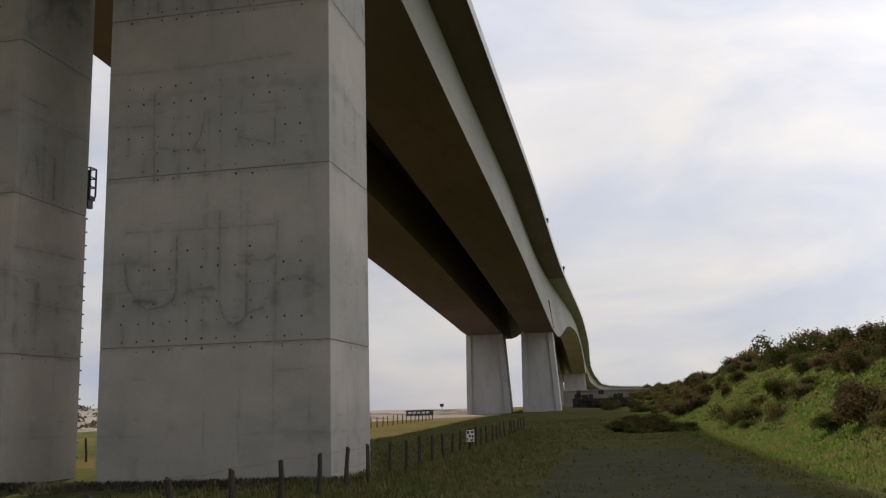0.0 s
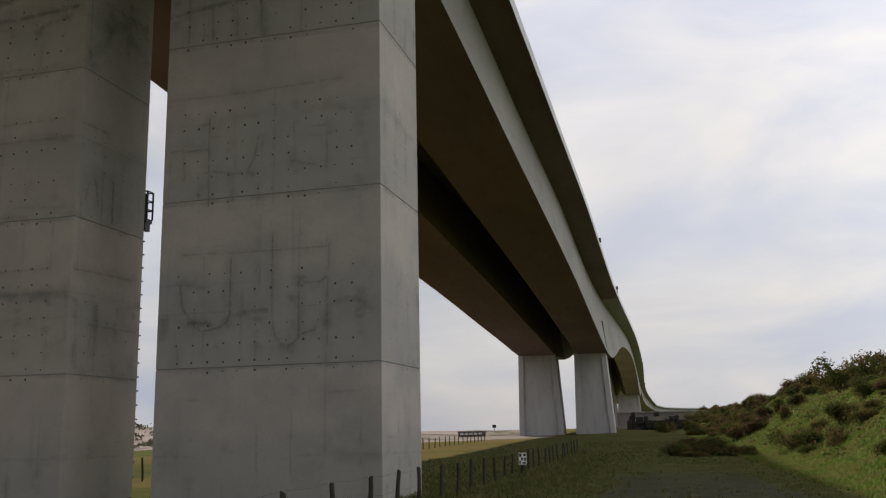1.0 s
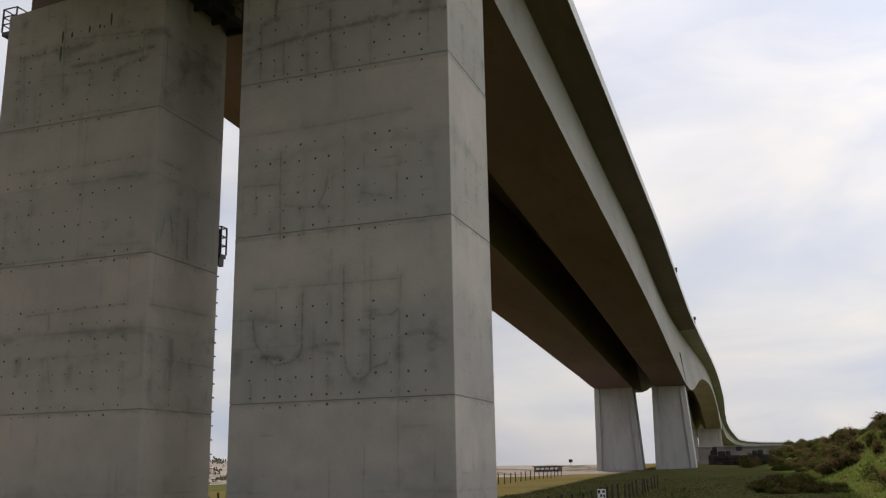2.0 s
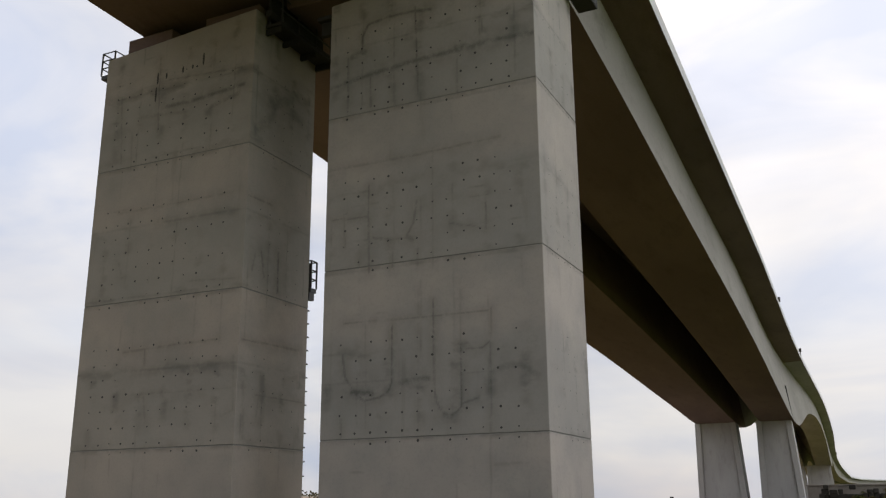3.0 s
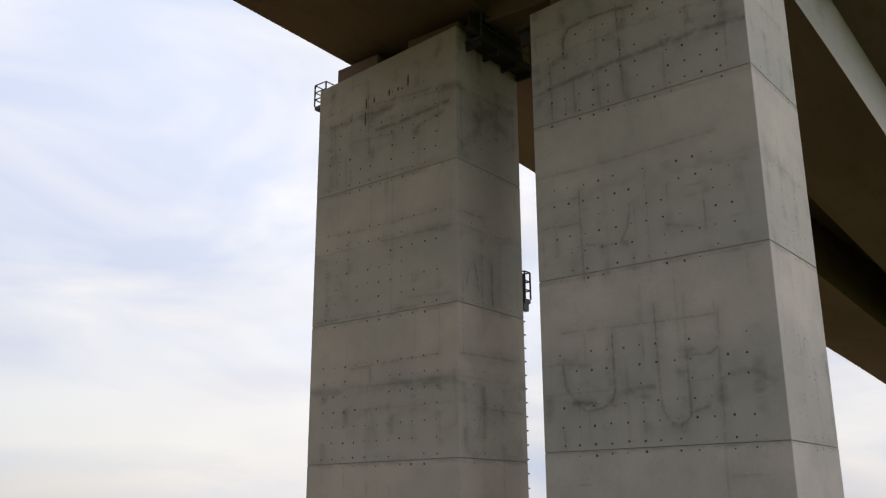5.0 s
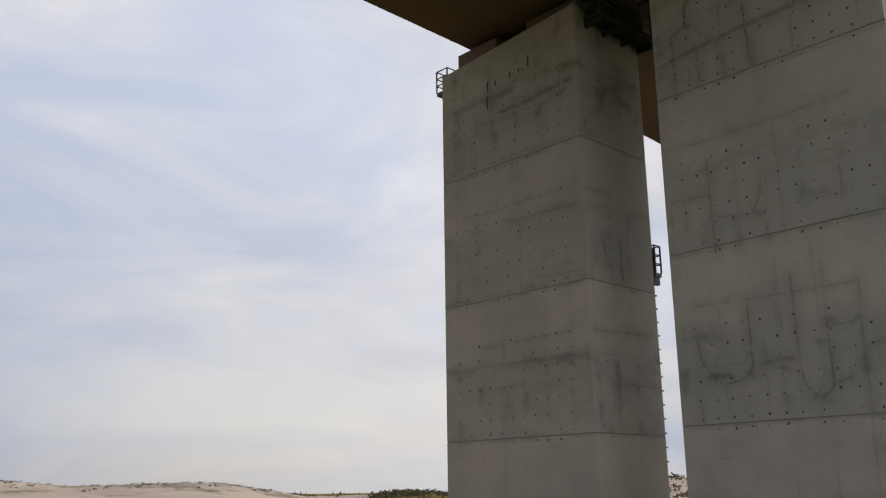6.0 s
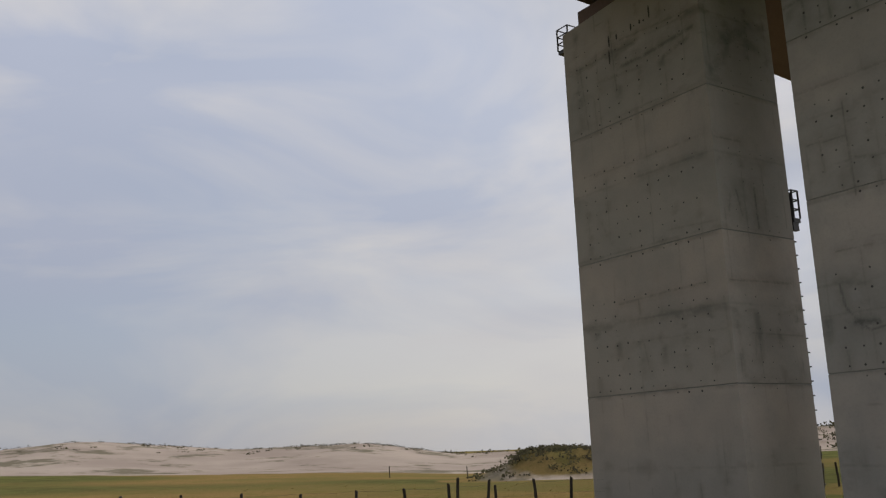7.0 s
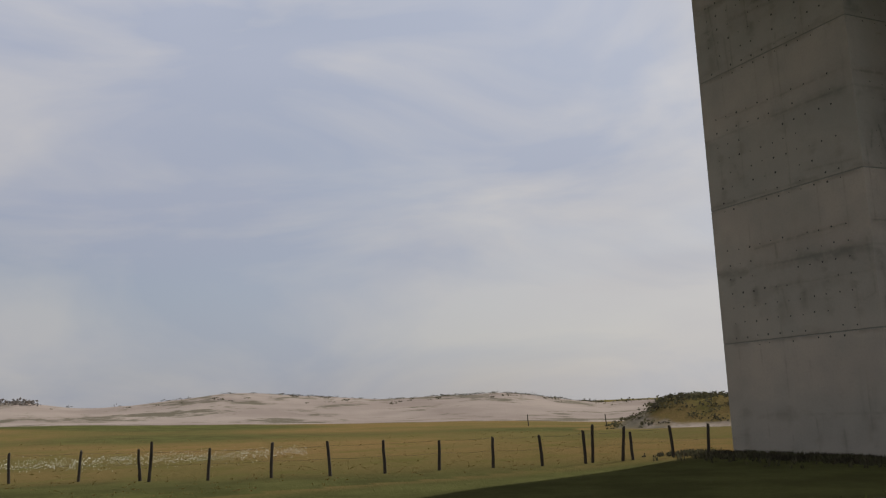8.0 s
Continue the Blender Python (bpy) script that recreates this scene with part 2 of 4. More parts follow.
M_PARAPET = plain_concrete("parapet_concrete", (0.56, 0.55, 0.55), (0.64, 0.63, 0.63), (0.38, 0.37, 0.37))
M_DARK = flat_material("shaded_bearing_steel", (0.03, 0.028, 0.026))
M_STONE = plain_concrete("dark_rubble_stone", (0.032, 0.03, 0.025), (0.06, 0.054, 0.044), (0.02, 0.018, 0.016))
M_RETAIN = plain_concrete("weathered_retaining_concrete", (0.19, 0.17, 0.15), (0.25, 0.225, 0.195), (0.12, 0.105, 0.09))
M_PLUG = flat_material("tie_hole_mortar", (0.075, 0.072, 0.066), 0.95)
M_GROUND = ground_material()
M_WOOD = wood_material()
M_METAL = metal_material()
M_WIRE = flat_material("dull_rusty_wire", (0.06, 0.055, 0.05), 0.8)
M_WHITE = flat_material("white_sign_paint", (0.75, 0.75, 0.74))
M_BLACK = flat_material("black_sign_paint", (0.03, 0.03, 0.032))
M_GORSE = leaf_material("gorse_leaf", (0.034, 0.044, 0.013), (0.10, 0.108, 0.028), (0.13, 0.093, 0.038))
M_GORSE_RED = leaf_material("rusty_shrub_leaf", (0.06, 0.04, 0.021), (0.15, 0.095, 0.046), (0.065, 0.072, 0.022))
M_BRANCH = flat_material("shrub_bark", (0.06, 0.045, 0.032))
# bank blades coloured brighter as if sunlit, the next ones darker for deck shade
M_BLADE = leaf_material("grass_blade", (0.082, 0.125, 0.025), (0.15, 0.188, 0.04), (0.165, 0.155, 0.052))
M_SHADE_TURF = leaf_material("coarse_shade_turf_blade", (0.08, 0.09, 0.03), (0.12, 0.126, 0.042), (0.135, 0.118, 0.05))
M_MARRAM = leaf_material("marram_blade", (0.06, 0.06, 0.034), (0.095, 0.085, 0.05), (0.05, 0.045, 0.032))
M_BLADE_DRY = leaf_material("dry_grass_blade", (0.15, 0.112, 0.042), (0.12, 0.105, 0.034), (0.165, 0.115, 0.048))
M_FLOWER = flat_material("white_flower_heads", (0.7, 0.7, 0.62))


# ---- helpers of this scene ----
def link(name, bm, mat, parent=None, label="", smooth=False):
    me = bpy.data.meshes.new(name)
    bm.to_mesh(me)
    bm.free()
    me.materials.append(mat)
    if smooth:
        for p in me.polygons:
            p.use_smooth = True
    ob = new(name, me)
    if parent:
        ob.parent = parent
    return tagged(ob, label)


def part(name, bm, mat, parent, label="", smooth=False):
    return link(name, bm, mat, parent, label, smooth)


def thing(name, label, category, group="", kind="", at=(0, 0, 0)):
    ob = new(name)
    ob.location = at
    return tagged(ob, label, category, group, kind)


def box(bm, x0, x1, y0, y1, z0, z1, bevel=0.0):
    vs = [bm.verts.new((x, y, z)) for z in (z0, z1) for x, y in ((x0, y0), (x1, y0), (x1, y1), (x0, y1))]
    fs = [bm.faces.new([vs[i] for i in f]) for f in ((3, 2, 1, 0), (4, 5, 6, 7), (0, 1, 5, 4), (1, 2, 6, 5), (2, 3, 7, 6), (3, 0, 4, 7))]
    if bevel:
        es = list({e for f in fs for e in f.edges})
        bmesh.ops.bevel(bm, geom=es, offset=bevel, segments=1, affect="EDGES")
    return bm


def rod(bm, a, b, r, n=6, r2=None):
    a, b = Vector(a), Vector(b)
    q = (b - a).to_track_quat("Z", "Y")
    rings = []
    for c, rr in ((a, r), (b, r if r2 is None else r2)):
        rings.append([bm.verts.new(c + q @ Vector((rr * math.cos(2 * math.pi * i / n), rr * math.sin(2 * math.pi * i / n), 0))) for i in range(n)])
    for i in range(n):
        bm.faces.new((rings[0][i], rings[0][(i + 1) % n], rings[1][(i + 1) % n], rings[1][i]))
    bm.faces.new(rings[0][::-1])
    bm.faces.new(rings[1])
    return bm


def table(points):
    """A smooth function through (x, value) pairs."""
    xs, vs = [p[0] for p in points], [p[1] for p in points]
    n = len(xs)
    d = [(vs[i + 1] - vs[i]) / (xs[i + 1] - xs[i]) for i in range(n - 1)]
    m = [d[0]] + [(d[i - 1] + d[i]) / 2 if d[i - 1] * d[i] > 0 else 0.0 for i in range(1, n - 1)] + [d[-1]]

    def f(x):
        if x <= xs[0]:
            return vs[0]
        if x >= xs[-1]:
            return vs[-1]
        i = max(j for j in range(n - 1) if xs[j] <= x)
        h = xs[i + 1] - xs[i]
        t = (x - xs[i]) / h
        return ((2 * t ** 3 - 3 * t ** 2 + 1) * vs[i] + (t ** 3 - 2 * t ** 2 + t) * h * m[i]
                + (-2 * t ** 3 + 3 * t ** 2) * vs[i + 1] + (t ** 3 - t ** 2) * h * m[i + 1])
    return f


def step(a, b, x):
    t = min(1.0, max(0.0, (x - a) / (b - a)))
    return t * t * (3 - 2 * t)


# ---- ground ----
# by bearing from the middle of the plan (degrees to the left of the bridge's way): meadow's far edge and dune crest
MEADOW_Z = table([(-180, 0.6), (-20, 0.6), (0, 0.9), (10, 0.6), (30, 0.3), (44, -0.6), (50.7, -0.9), (57.5, -0.35), (68, 0.19), (78, 0.88), (87, 1.47), (110, 1.2), (180, 0.6)])
DUNE_Z = table([(-180, 3.0), (-30, 3.0), (0, 1.9), (7, 1.9), (14, 1.9), (22, 2.6), (30, 3.5), (40, 1.4), (48, 1.0), (51.3, 1.0), (54, 1.9), (58.5, 3.8), (64.5, 3.4), (69.3, 4.4), (74.7, 5.4), (77.3, 4.7), (79.5, 4.1), (82.6, 3.9), (87, 5.4), (95, 4.5), (120, 4.0), (180, 3.0)])


BANK_H = table([(20, 3.1), (41, 3.3), (76, 3.35), (100, 2.8), (130, 2.25), (200, 1.9)])


def bank(x, y):
    """The overgrown dune bank beside the track."""
    toe = 5.2 + 0.9 * noise.noise((y * 0.06, 0.3, 0)) + 1.6 * step(70, 130, y) - 2.5 * step(100, 180, y)
    h = BANK_H(y) * step(toe, toe + 7.5, x)
    return h + step(toe + 1, toe + 6, x) * (0.5 * noise.noise((x * 0.22, y * 0.22, 1.0)) + 0.25 * noise.noise((x * 0.7, y * 0.7, 2.0)))


def ground_z(x, y):
    d = math.hypot(x, y)
    a = math.degrees(math.atan2(-x, y))
    z = 0.05 * noise.noise((x * 0.25, y * 0.25, 0.0)) * min(1, d / 4)
    if d > 30:
        z += MEADOW_Z(a) * step(30, 115, d)
        dune = (DUNE_Z(a) - MEADOW_Z(a)) * step(118, 180, d)
        dune *= 1 - 0.75 * step(190, 420, d)
        rough = 0.5 * noise.noise((x * 0.02, y * 0.02, 3)) + 0.35 * noise.noise((x * 0.07, y * 0.07, 5)) + 0.15 * noise.noise((x * 0.2, y * 0.2, 8))
        z += dune + rough * step(115, 150, d) * 0.9 * (1 - step(250, 500, d))
    # the grassy hillock beside the pier
    hd = math.hypot((x + 46) / 7.5, (y - 45) / 6.0)
    z += 1.75 * (1 - step(0.25, 1.15, hd)) * (1 + 0.35 * noise.noise((x * 0.35, y * 0.35, 4)) + 0.15 * noise.noise((x * 1.1, y * 1.1, 4)))
    z += bank(x, y) * step(-35, -12, y) * (1 - step(260, 420, d))
    return z


def cover(x, y):
    d = math.hypot(x, y)
    a = math.degrees(math.atan2(-x, y))
    sand = step(100, 118, d) * step(3, 8, a) * (1 - step(400, 700, d)) if a > 0 else 0.0
    hd = math.hypot((x + 44) / 7.5, (y - 43) / 6.0)
    sand = max(sand, 0.55 * (1 - step(0.75, 1.25, hd)) * step(0.3, 0.6, hd))
    track = step(-2.0, 0.0, x) * (1 - step(2.4, 4.4, x)) * step(-30, -10, y) * (1 - step(20, 46, y))
    # 0.5 marks the strip the deck shades, where the ground is painted darker
    grass_and_shade = 0.5 * (1 - step(90, 220, d)) * step(-13.5, -11.0, x) if y > 26 else 0.5 * step(-19.5, -17.0, x)
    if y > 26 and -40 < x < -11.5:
        grass_and_shade = 0.2 * (1 - step(86, 108, d))
    grass_and_shade = max(grass_and_shade, step(4.2, 5.4, x))
    grass_and_shade = max(grass_and_shade, 0.22 * (1 - step(0.5, 0.9, math.hypot((x + 46) / 7.5, (y - 45) / 6.0))))
    if a > 20 and x < -19 and hd > 1.3:
        grass_and_shade = max(grass_and_shade, 0.62 * step(0.45, 0.72, 0.5 + 0.5 * noise.noise((x * 0.03, y * 0.03, 9))))
    return sand, track, grass_and_shade


def build_ground():
    rings = [0.0]
    r = 1.0
    while r < 3200:
        rings.append(r)
        r += max(0.45, r * 0.022) if r < 420 else r * 0.14
    angles = []
    a = -180.0
    while a < 180 - 1e-6:
        angles.append(a)
        a += 0.75 if -40 <= a < 100 else 4.0
    verts, cov = [(0, 0, ground_z(0, 0))], [cover(0, 0)]
    for r in rings[1:]:
        for a in angles:
            x, y = -math.sin(radians(a)) * r, math.cos(radians(a)) * r
            verts.append((x, y, ground_z(x, y)))
            cov.append(cover(x, y))
    n = len(angles)
    faces = [(0, 1 + (j + 1) % n, 1 + j) for j in range(n)]
    for i in range(len(rings) - 2):
        o = 1 + i * n
        for j in range(n):
            k = (j + 1) % n
            faces.append((o + j, o + k, o + n + k, o + n + j))
    me = bpy.data.meshes.new("ground")
    me.from_pydata(verts, [], faces)
    at = me.attributes.new("cover", "FLOAT_VECTOR", "POINT")
    at.data.foreach_set("vector", [c for v in cov for c in v])
    for p in me.polygons:
        p.use_smooth = True
    me.materials.append(M_GROUND)
    me.update()
    return tagged(new("ground", me), "grassy meadow and pale sand dunes with a worn track", "ground", kind="structure")


build_ground()


# ---- the bridge ----
SHIFT = table([(-160, -6.0), (0, -0.6), (20, 0), (134, 1.3), (222, 4.0), (300, 5.5), (430, 7.0), (500, 10.8), (560, 18.0), (610, 40.0), (640, 75.0), (655, 120.0)])
SOFFIT_Z = table([(-160, 15.0), (-40, 15.5), (10, 15.6), (20, 15.6), (29, 15.45), (39, 15.1), (66, 14.6), (84, 14.2), (99, 13.7), (119, 13.0), (134, 12.4), (141, 12.4), (180, 17.2), (220, 18.7), (262, 16.6), (298, 12.2), (305, 12.2), (345, 15.5), (385, 16.2), (430, 14.0), (560, 11.5), (655, 11.5)])
DECK_Z = table([(-160, 16.2), (10, 16.8), (20, 17.0), (33, 17.5), (50, 18.4), (78, 20.2), (125, 21.7), (222, 22.5), (300, 21.9), (430, 18.4), (560, 13.6), (655, 13.8)])
STATIONS = [-160, -120, -80, -50, -30, -15, -5, 3, 10, 16, 20, 24, 29, 34, 39, 45, 52, 59, 66, 73, 80, 87, 94, 101, 108, 115, 122, 128, 134, 141, 147, 155, 163, 172, 182, 195, 210, 225, 240, 255, 268, 280, 290, 298, 305, 315, 330, 345, 365, 385, 405, 430, 460, 500, 530, 560, 585, 610, 625, 640, 655]


def sweep(bm, section, stations):
    """Loft section(y) -> [(x, z), ...] along the bridge."""
    rings = []
    for y in stations:
        rings.append([bm.verts.new((x + SHIFT(y), y, z)) for x, z in section(y)])
    n = len(rings[0])
    for a, b in zip(rings, rings[1:]):
        for i in range(n):
            k = (i + 1) % n
            bm.faces.new((a[i], a[k], b[k], b[i]))
    bm.faces.new(rings[0])
    bm.faces.new(rings[-1][::-1])
    bmesh.ops.recalc_face_normals(bm, faces=bm.faces)
    return bm


def face_material(ob, mat, test):
    ob.data.materials.append(mat)
    for p in ob.data.polygons:
        if test(p):
            p.material_index = 1


bridge = thing("bridge_deck", "long concrete twin box girder bridge deck over the meadow", "bridge")
ROOT = table([(18, -0.4), (28, -0.3), (50, 0.15), (134, 1.3), (220, 0.5), (300, 0.8), (430, 0.2)])   # how far the web's head leans in
EDGE = table([(20, 0.0), (45, 0.1), (80, 0.28), (134, 0.3), (222, 0.3), (430, 0.2)])   # the outer web swings out a little
for x0, x1 in ((-9.8, -5.75), (-18.3, -13.0)):
    def girder(y, x0=x0, x1=x1):
        x1 += EDGE(y) if x1 > -8 else 0.0
        return [(x0, SOFFIT_Z(y)), (x1, SOFFIT_Z(y)), (x1 - 0.05 - ROOT(y), DECK_Z(y) - 0.05), (x0 + 0.05, DECK_Z(y) - 0.05)]
    g = part("box_girder", sweep(bmesh.new(), girder, STATIONS), M_WEB, bridge, "haunched concrete box girder with brown-stained soffit, shade coloured into soffit and inner web")
    # soffit and inner web get the shade-darkened concrete, up to y 145
    face_material(g, M_BROWN_SHADED, lambda p, x0=x0: p.center.y < 145 and (p.normal.z < -0.5 or (p.normal.x < -0.5 if x0 > -12 else p.normal.x > 0.5)))
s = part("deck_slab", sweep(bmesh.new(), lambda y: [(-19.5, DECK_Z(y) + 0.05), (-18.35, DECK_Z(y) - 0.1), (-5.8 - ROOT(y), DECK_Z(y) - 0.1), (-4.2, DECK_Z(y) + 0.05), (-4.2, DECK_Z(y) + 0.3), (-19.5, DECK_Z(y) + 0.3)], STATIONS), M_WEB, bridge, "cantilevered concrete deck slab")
# slab's underside is coloured darker as shaded, on the same stretch
face_material(s, M_BROWN_SHADED, lambda p: p.normal.z < -0.5 and p.center.y < 145)
for x0, x1 in ((-4.198, -4.08), (-19.62, -19.502)):
    p = part("parapet", sweep(bmesh.new(), lambda y: [(x0, DECK_Z(y) + 0.03), (x1, DECK_Z(y) + 0.03), (x1, DECK_Z(y) + 0.6), (x0, DECK_Z(y) + 0.6)], STATIONS), M_PARAPET, bridge, "pale concrete edge parapet")
    # the parapet's underside has its shade painted too
    face_material(p, M_BROWN_SHADED, lambda f: f.normal.z < -0.5)


NEAR_LIFT2 = (
    (0.5, 0.04, (-10.56, 5.86), (-8.58, 5.83), (-6.79, 5.82)),
    (0.35, 0.035, (-9.96, 5.9), (-9.91, 3.28)),
    (0.75, 0.05, (-9.24, 5.69), (-9.23, 4.38), (-9.32, 4.17), (-9.55, 4.04), (-9.96, 3.98), (-10.22, 4.15), (-10.5, 4.57), (-10.58, 5.09)),
    (0.4, 0.035, (-8.54, 6.51), (-8.54, 3.22)),
    (0.65, 0.045, (-8.16, 6.21), (-8.14, 4.24), (-8.1, 3.89), (-7.98, 3.66), (-7.81, 3.52), (-7.58, 3.62), (-7.43, 3.8), (-7.05, 3.9)),
    (0.35, 0.04, (-7.46, 6.57), (-7.47, 5.1)),
    (0.8, 0.05, (-7.47, 5.1), (-7.47, 3.72)),
    (0.55, 0.035, (-6.73, 5.88), (-6.78, 3.15)),
    (0.6, 0.04, (-7.33, 4.99), (-6.96, 4.99), (-6.75, 5.13)),
    (0.75, 0.14, (-10.3, 4.21), (-9.76, 4.14)),
    (0.7, 0.13, (-8.98, 4.35), (-8.66, 4.38), (-8.31, 4.39)),
    (0.6, 0.12, (-7.9, 3.57), (-7.73, 3.53)),
    (0.4, 0.14, (-6.52, 4.53), (-6.08, 4.58), (-5.67, 4.29)),
    (0.5, 0.04, (-10.59, 3.59), (-10.58, 3.15)),
    (0.3, 0.03, (-7.46, 4.47), (-6.78, 4.45)),
    (0.35, 0.05, (-11.22, 4.41), (-9.31, 4.42)),
    (0.35, 0.1, (-9.59, 3.62), (-9.54, 3.58)),
    (0.3, 0.05, (-6.72, 2.46), (-5.94, 2.48)),
)
NEAR_LIFT3 = (
    (0.45, 0.05, (-11.08, 9.87), (-8.59, 9.87), (-6.39, 9.95)),
    (0.6, 0.04, (-10.95, 8.53), (-9.96, 8.47)),
    (0.45, 0.04, (-10.63, 8.58), (-10.57, 7.77)),
    (0.6, 0.045, (-9.93, 9.29), (-9.89, 7.06)),
    (0.5, 0.06, (-8.59, 8.68), (-8.68, 8.14), (-8.88, 7.8), (-9.35, 7.81), (-9.78, 7.92)),
    (0.5, 0.13, (-8.84, 7.82), (-8.67, 7.72)),
    (0.4, 0.04, (-7.74, 8.0), (-6.81, 7.77)),
    (0.45, 0.04, (-6.8, 8.4), (-6.81, 7.73)),
    (0.25, 0.04, (-9.23, 9.18), (-9.19, 7.06)),
    (0.3, 0.04, (-8.17, 9.96), (-8.17, 7.01)),
    (0.5, 0.04, (-9.25, 7.58), (-9.25, 7.12)),
    (0.45, 0.04, (-8.57, 7.49), (-8.57, 7.07)),
    (0.4, 0.05, (-7.21, 8.57), (-6.74, 8.56)),
    (0.4, 0.05, (-10.63, 8.62), (-10.54, 8.65)),
)
NEAR_LIFT4 = (
    (0.8, 0.07, (-8.2, 13.75), (-8.68, 13.82), (-9.41, 13.84), (-10.01, 13.77), (-10.18, 13.45), (-10.18, 12.96)),
    (0.7, 0.12, (-10.68, 12.24), (-9.57, 12.35), (-8.51, 12.42), (-7.23, 12.44), (-6.57, 12.49), (-5.49, 12.43)),
    (0.7, 0.05, (-8.64, 13.96), (-8.59, 12.63), (-8.55, 11.51)),
    (0.5, 0.04, (-6.83, 13.65), (-6.88, 12.48)),
    (0.5, 0.04, (-9.24, 13.58), (-9.22, 11.23)),
    (0.6, 0.05, (-10.6, 12.92), (-10.58, 11.25)),
    (0.6, 0.05, (-9.93, 12.24), (-9.9, 11.41)),
    (0.7, 0.16, (-10.46, 12.93), (-10.13, 12.99)),
    (0.7, 0.18, (-7.48, 12.49), (-7.06, 12.45)),
    (0.5, 0.1, (-11.1, 12.16), (-10.49, 12.26)),
    (0.45, 0.04, (-11.15, 13.87), (-10.15, 13.85)),
    (0.4, 0.06, (-8.59, 13.77), (-8.15, 13.7)),
    (0.45, 0.05, (-7.48, 12.2), (-7.49, 11.29)),
)
FAR_LIFT4 = (
    (0.55, 0.05, (-16.43, 13.47), (-15.58, 13.41), (-13.84, 13.28)),
    (0.75, 0.11, (-16.47, 12.64), (-15.52, 12.63), (-14.65, 12.69), (-13.76, 12.76)),
    (0.6, 0.04, (-16.82, 14.23), (-16.76, 12.65), (-16.71, 11.97)),
    (0.35, 0.12, (-17.44, 12.5), (-15.71, 12.34)),
    (0.45, 0.05, (-18.21, 13.24), (-18.0, 11.07)),
    (0.35, 0.05, (-17.68, 12.06), (-17.62, 10.95)),
    (0.4, 0.04, (-14.82, 14.25), (-14.83, 13.34)),
    (0.4, 0.05, (-14.8, 11.79), (-14.8, 11.06)),
    (0.5, 0.12, (-14.84, 12.31), (-13.9, 12.53)),
)
FAR_LIFT3 = (
    (0.35, 0.06, (-17.93, 9.64), (-15.7, 9.64), (-13.72, 9.68)),
    (0.35, 0.08, (-17.75, 8.15), (-17.59, 7.74)),
    (0.25, 0.3, (-16.41, 9.16), (-13.99, 9.16)),
    (0.35, 0.05, (-15.27, 7.39), (-13.54, 7.28)),
)
FAR_LIFT2 = (
    (0.45, 0.06, (-17.29, 5.64), (-15.44, 5.72), (-14.18, 5.74)),
    (0.5, 0.05, (-16.54, 5.67), (-16.52, 5.25)),
    (0.3, 0.25, (-16.85, 5.07), (-14.27, 5.06)),
    (0.25, 0.05, (-16.89, 4.5), (-13.55, 4.47)),
    (0.3, 0.05, (-13.61, 5.32), (-13.54, 3.93), (-13.89, 3.8)),
    (0.35, 0.05, (-16.46, 4.4), (-16.34, 3.75)),
)
FAR_SIDE = (
    (0.5, 0.35, (19.94, 12.5), (20.74, 12.83)),
    (0.45, 0.3, (19.45, 11.47), (20.12, 12.1)),
    (0.4, 0.3, (20.99, 12.64), (21.47, 12.44)),
    (0.6, 0.05, (19.23, 9.54), (20.3, 9.56)),
    (0.7, 0.06, (19.87, 8.15), (20.03, 7.47)),
    (0.8, 0.07, (20.63, 8.3), (20.66, 7.22)),
    (0.5, 0.06, (19.61, 8.0), (19.51, 7.56)),
    (0.6, 0.05, (19.24, 5.7), (20.46, 5.75), (21.76, 5.77)),
    (0.45, 0.05, (19.9, 4.38), (21.99, 4.37)),
    (0.4, 0.05, (20.03, 4.32), (19.95, 3.69)),
    (0.35, 0.12, (19.37, 4.64), (19.48, 3.2)),
)


def lift_block(x0, x1, y0, y1, z0, z1, top=(0, 0), cham=0.014, joint=0.016, rise=0.0, fine=0.0):
    """One cast lift of a pier leg: chamfered corners, recessed joints, sides that may lean by top=(left, right) metres, a head that may rise across by rise metres.
    fine: mesh width of the two faces that carry dirt."""
    bm = bmesh.new()
    rings = []
    for z, inset in ((z0, joint), (z0 + joint * 1.2, 0), (z1 - joint * 1.2, 0), (z1, joint)):
        f = (z - z0) / (z1 - z0)
        a, b, c, d, m = x0 + inset + top[0] * f, x1 - inset + top[1] * f, y0 + inset, y1 - inset, cham
        rings.append([bm.verts.new((x, y, z + (rise * (x - x0) / (x1 - x0) if f > 0.5 else 0))) for x, y in ((a + m, c), (b - m, c), (b, c + m), (b, d - m), (b - m, d), (a + m, d), (a, d - m), (a, c + m))])
    for n_ring, (p, q) in enumerate(zip(rings, rings[1:])):
        for i in range(8):
            ring = (p[i], p[(i + 1) % 8], q[(i + 1) % 8], q[i])
            if fine and n_ring == 1 and i in (0, 2):
                fine_face(bm, [v.co for v in ring], fine)
                continue
            f = bm.faces.new(ring)
            f.material_index = 0 if n_ring == 1 else 1
    bm.faces.new(rings[0][::-1])
    bm.faces.new(rings[-1])
    return bm


def fine_face(bm, corners, width):
    """A four-cornered face as a fine grid."""
    a, b, c, d = corners
    nu, nv = max(1, round((b - a).length / width)), max(1, round((d - a).length / width))
    grid = [[bm.verts.new(a.lerp(b, i / nu).lerp(d.lerp(c, i / nu), j / nv)) for i in range(nu + 1)] for j in range(nv + 1)]
    for low, high in zip(grid, grid[1:]):
        for i in range(nu):
            bm.faces.new((low[i], low[i + 1], high[i + 1], high[i]))


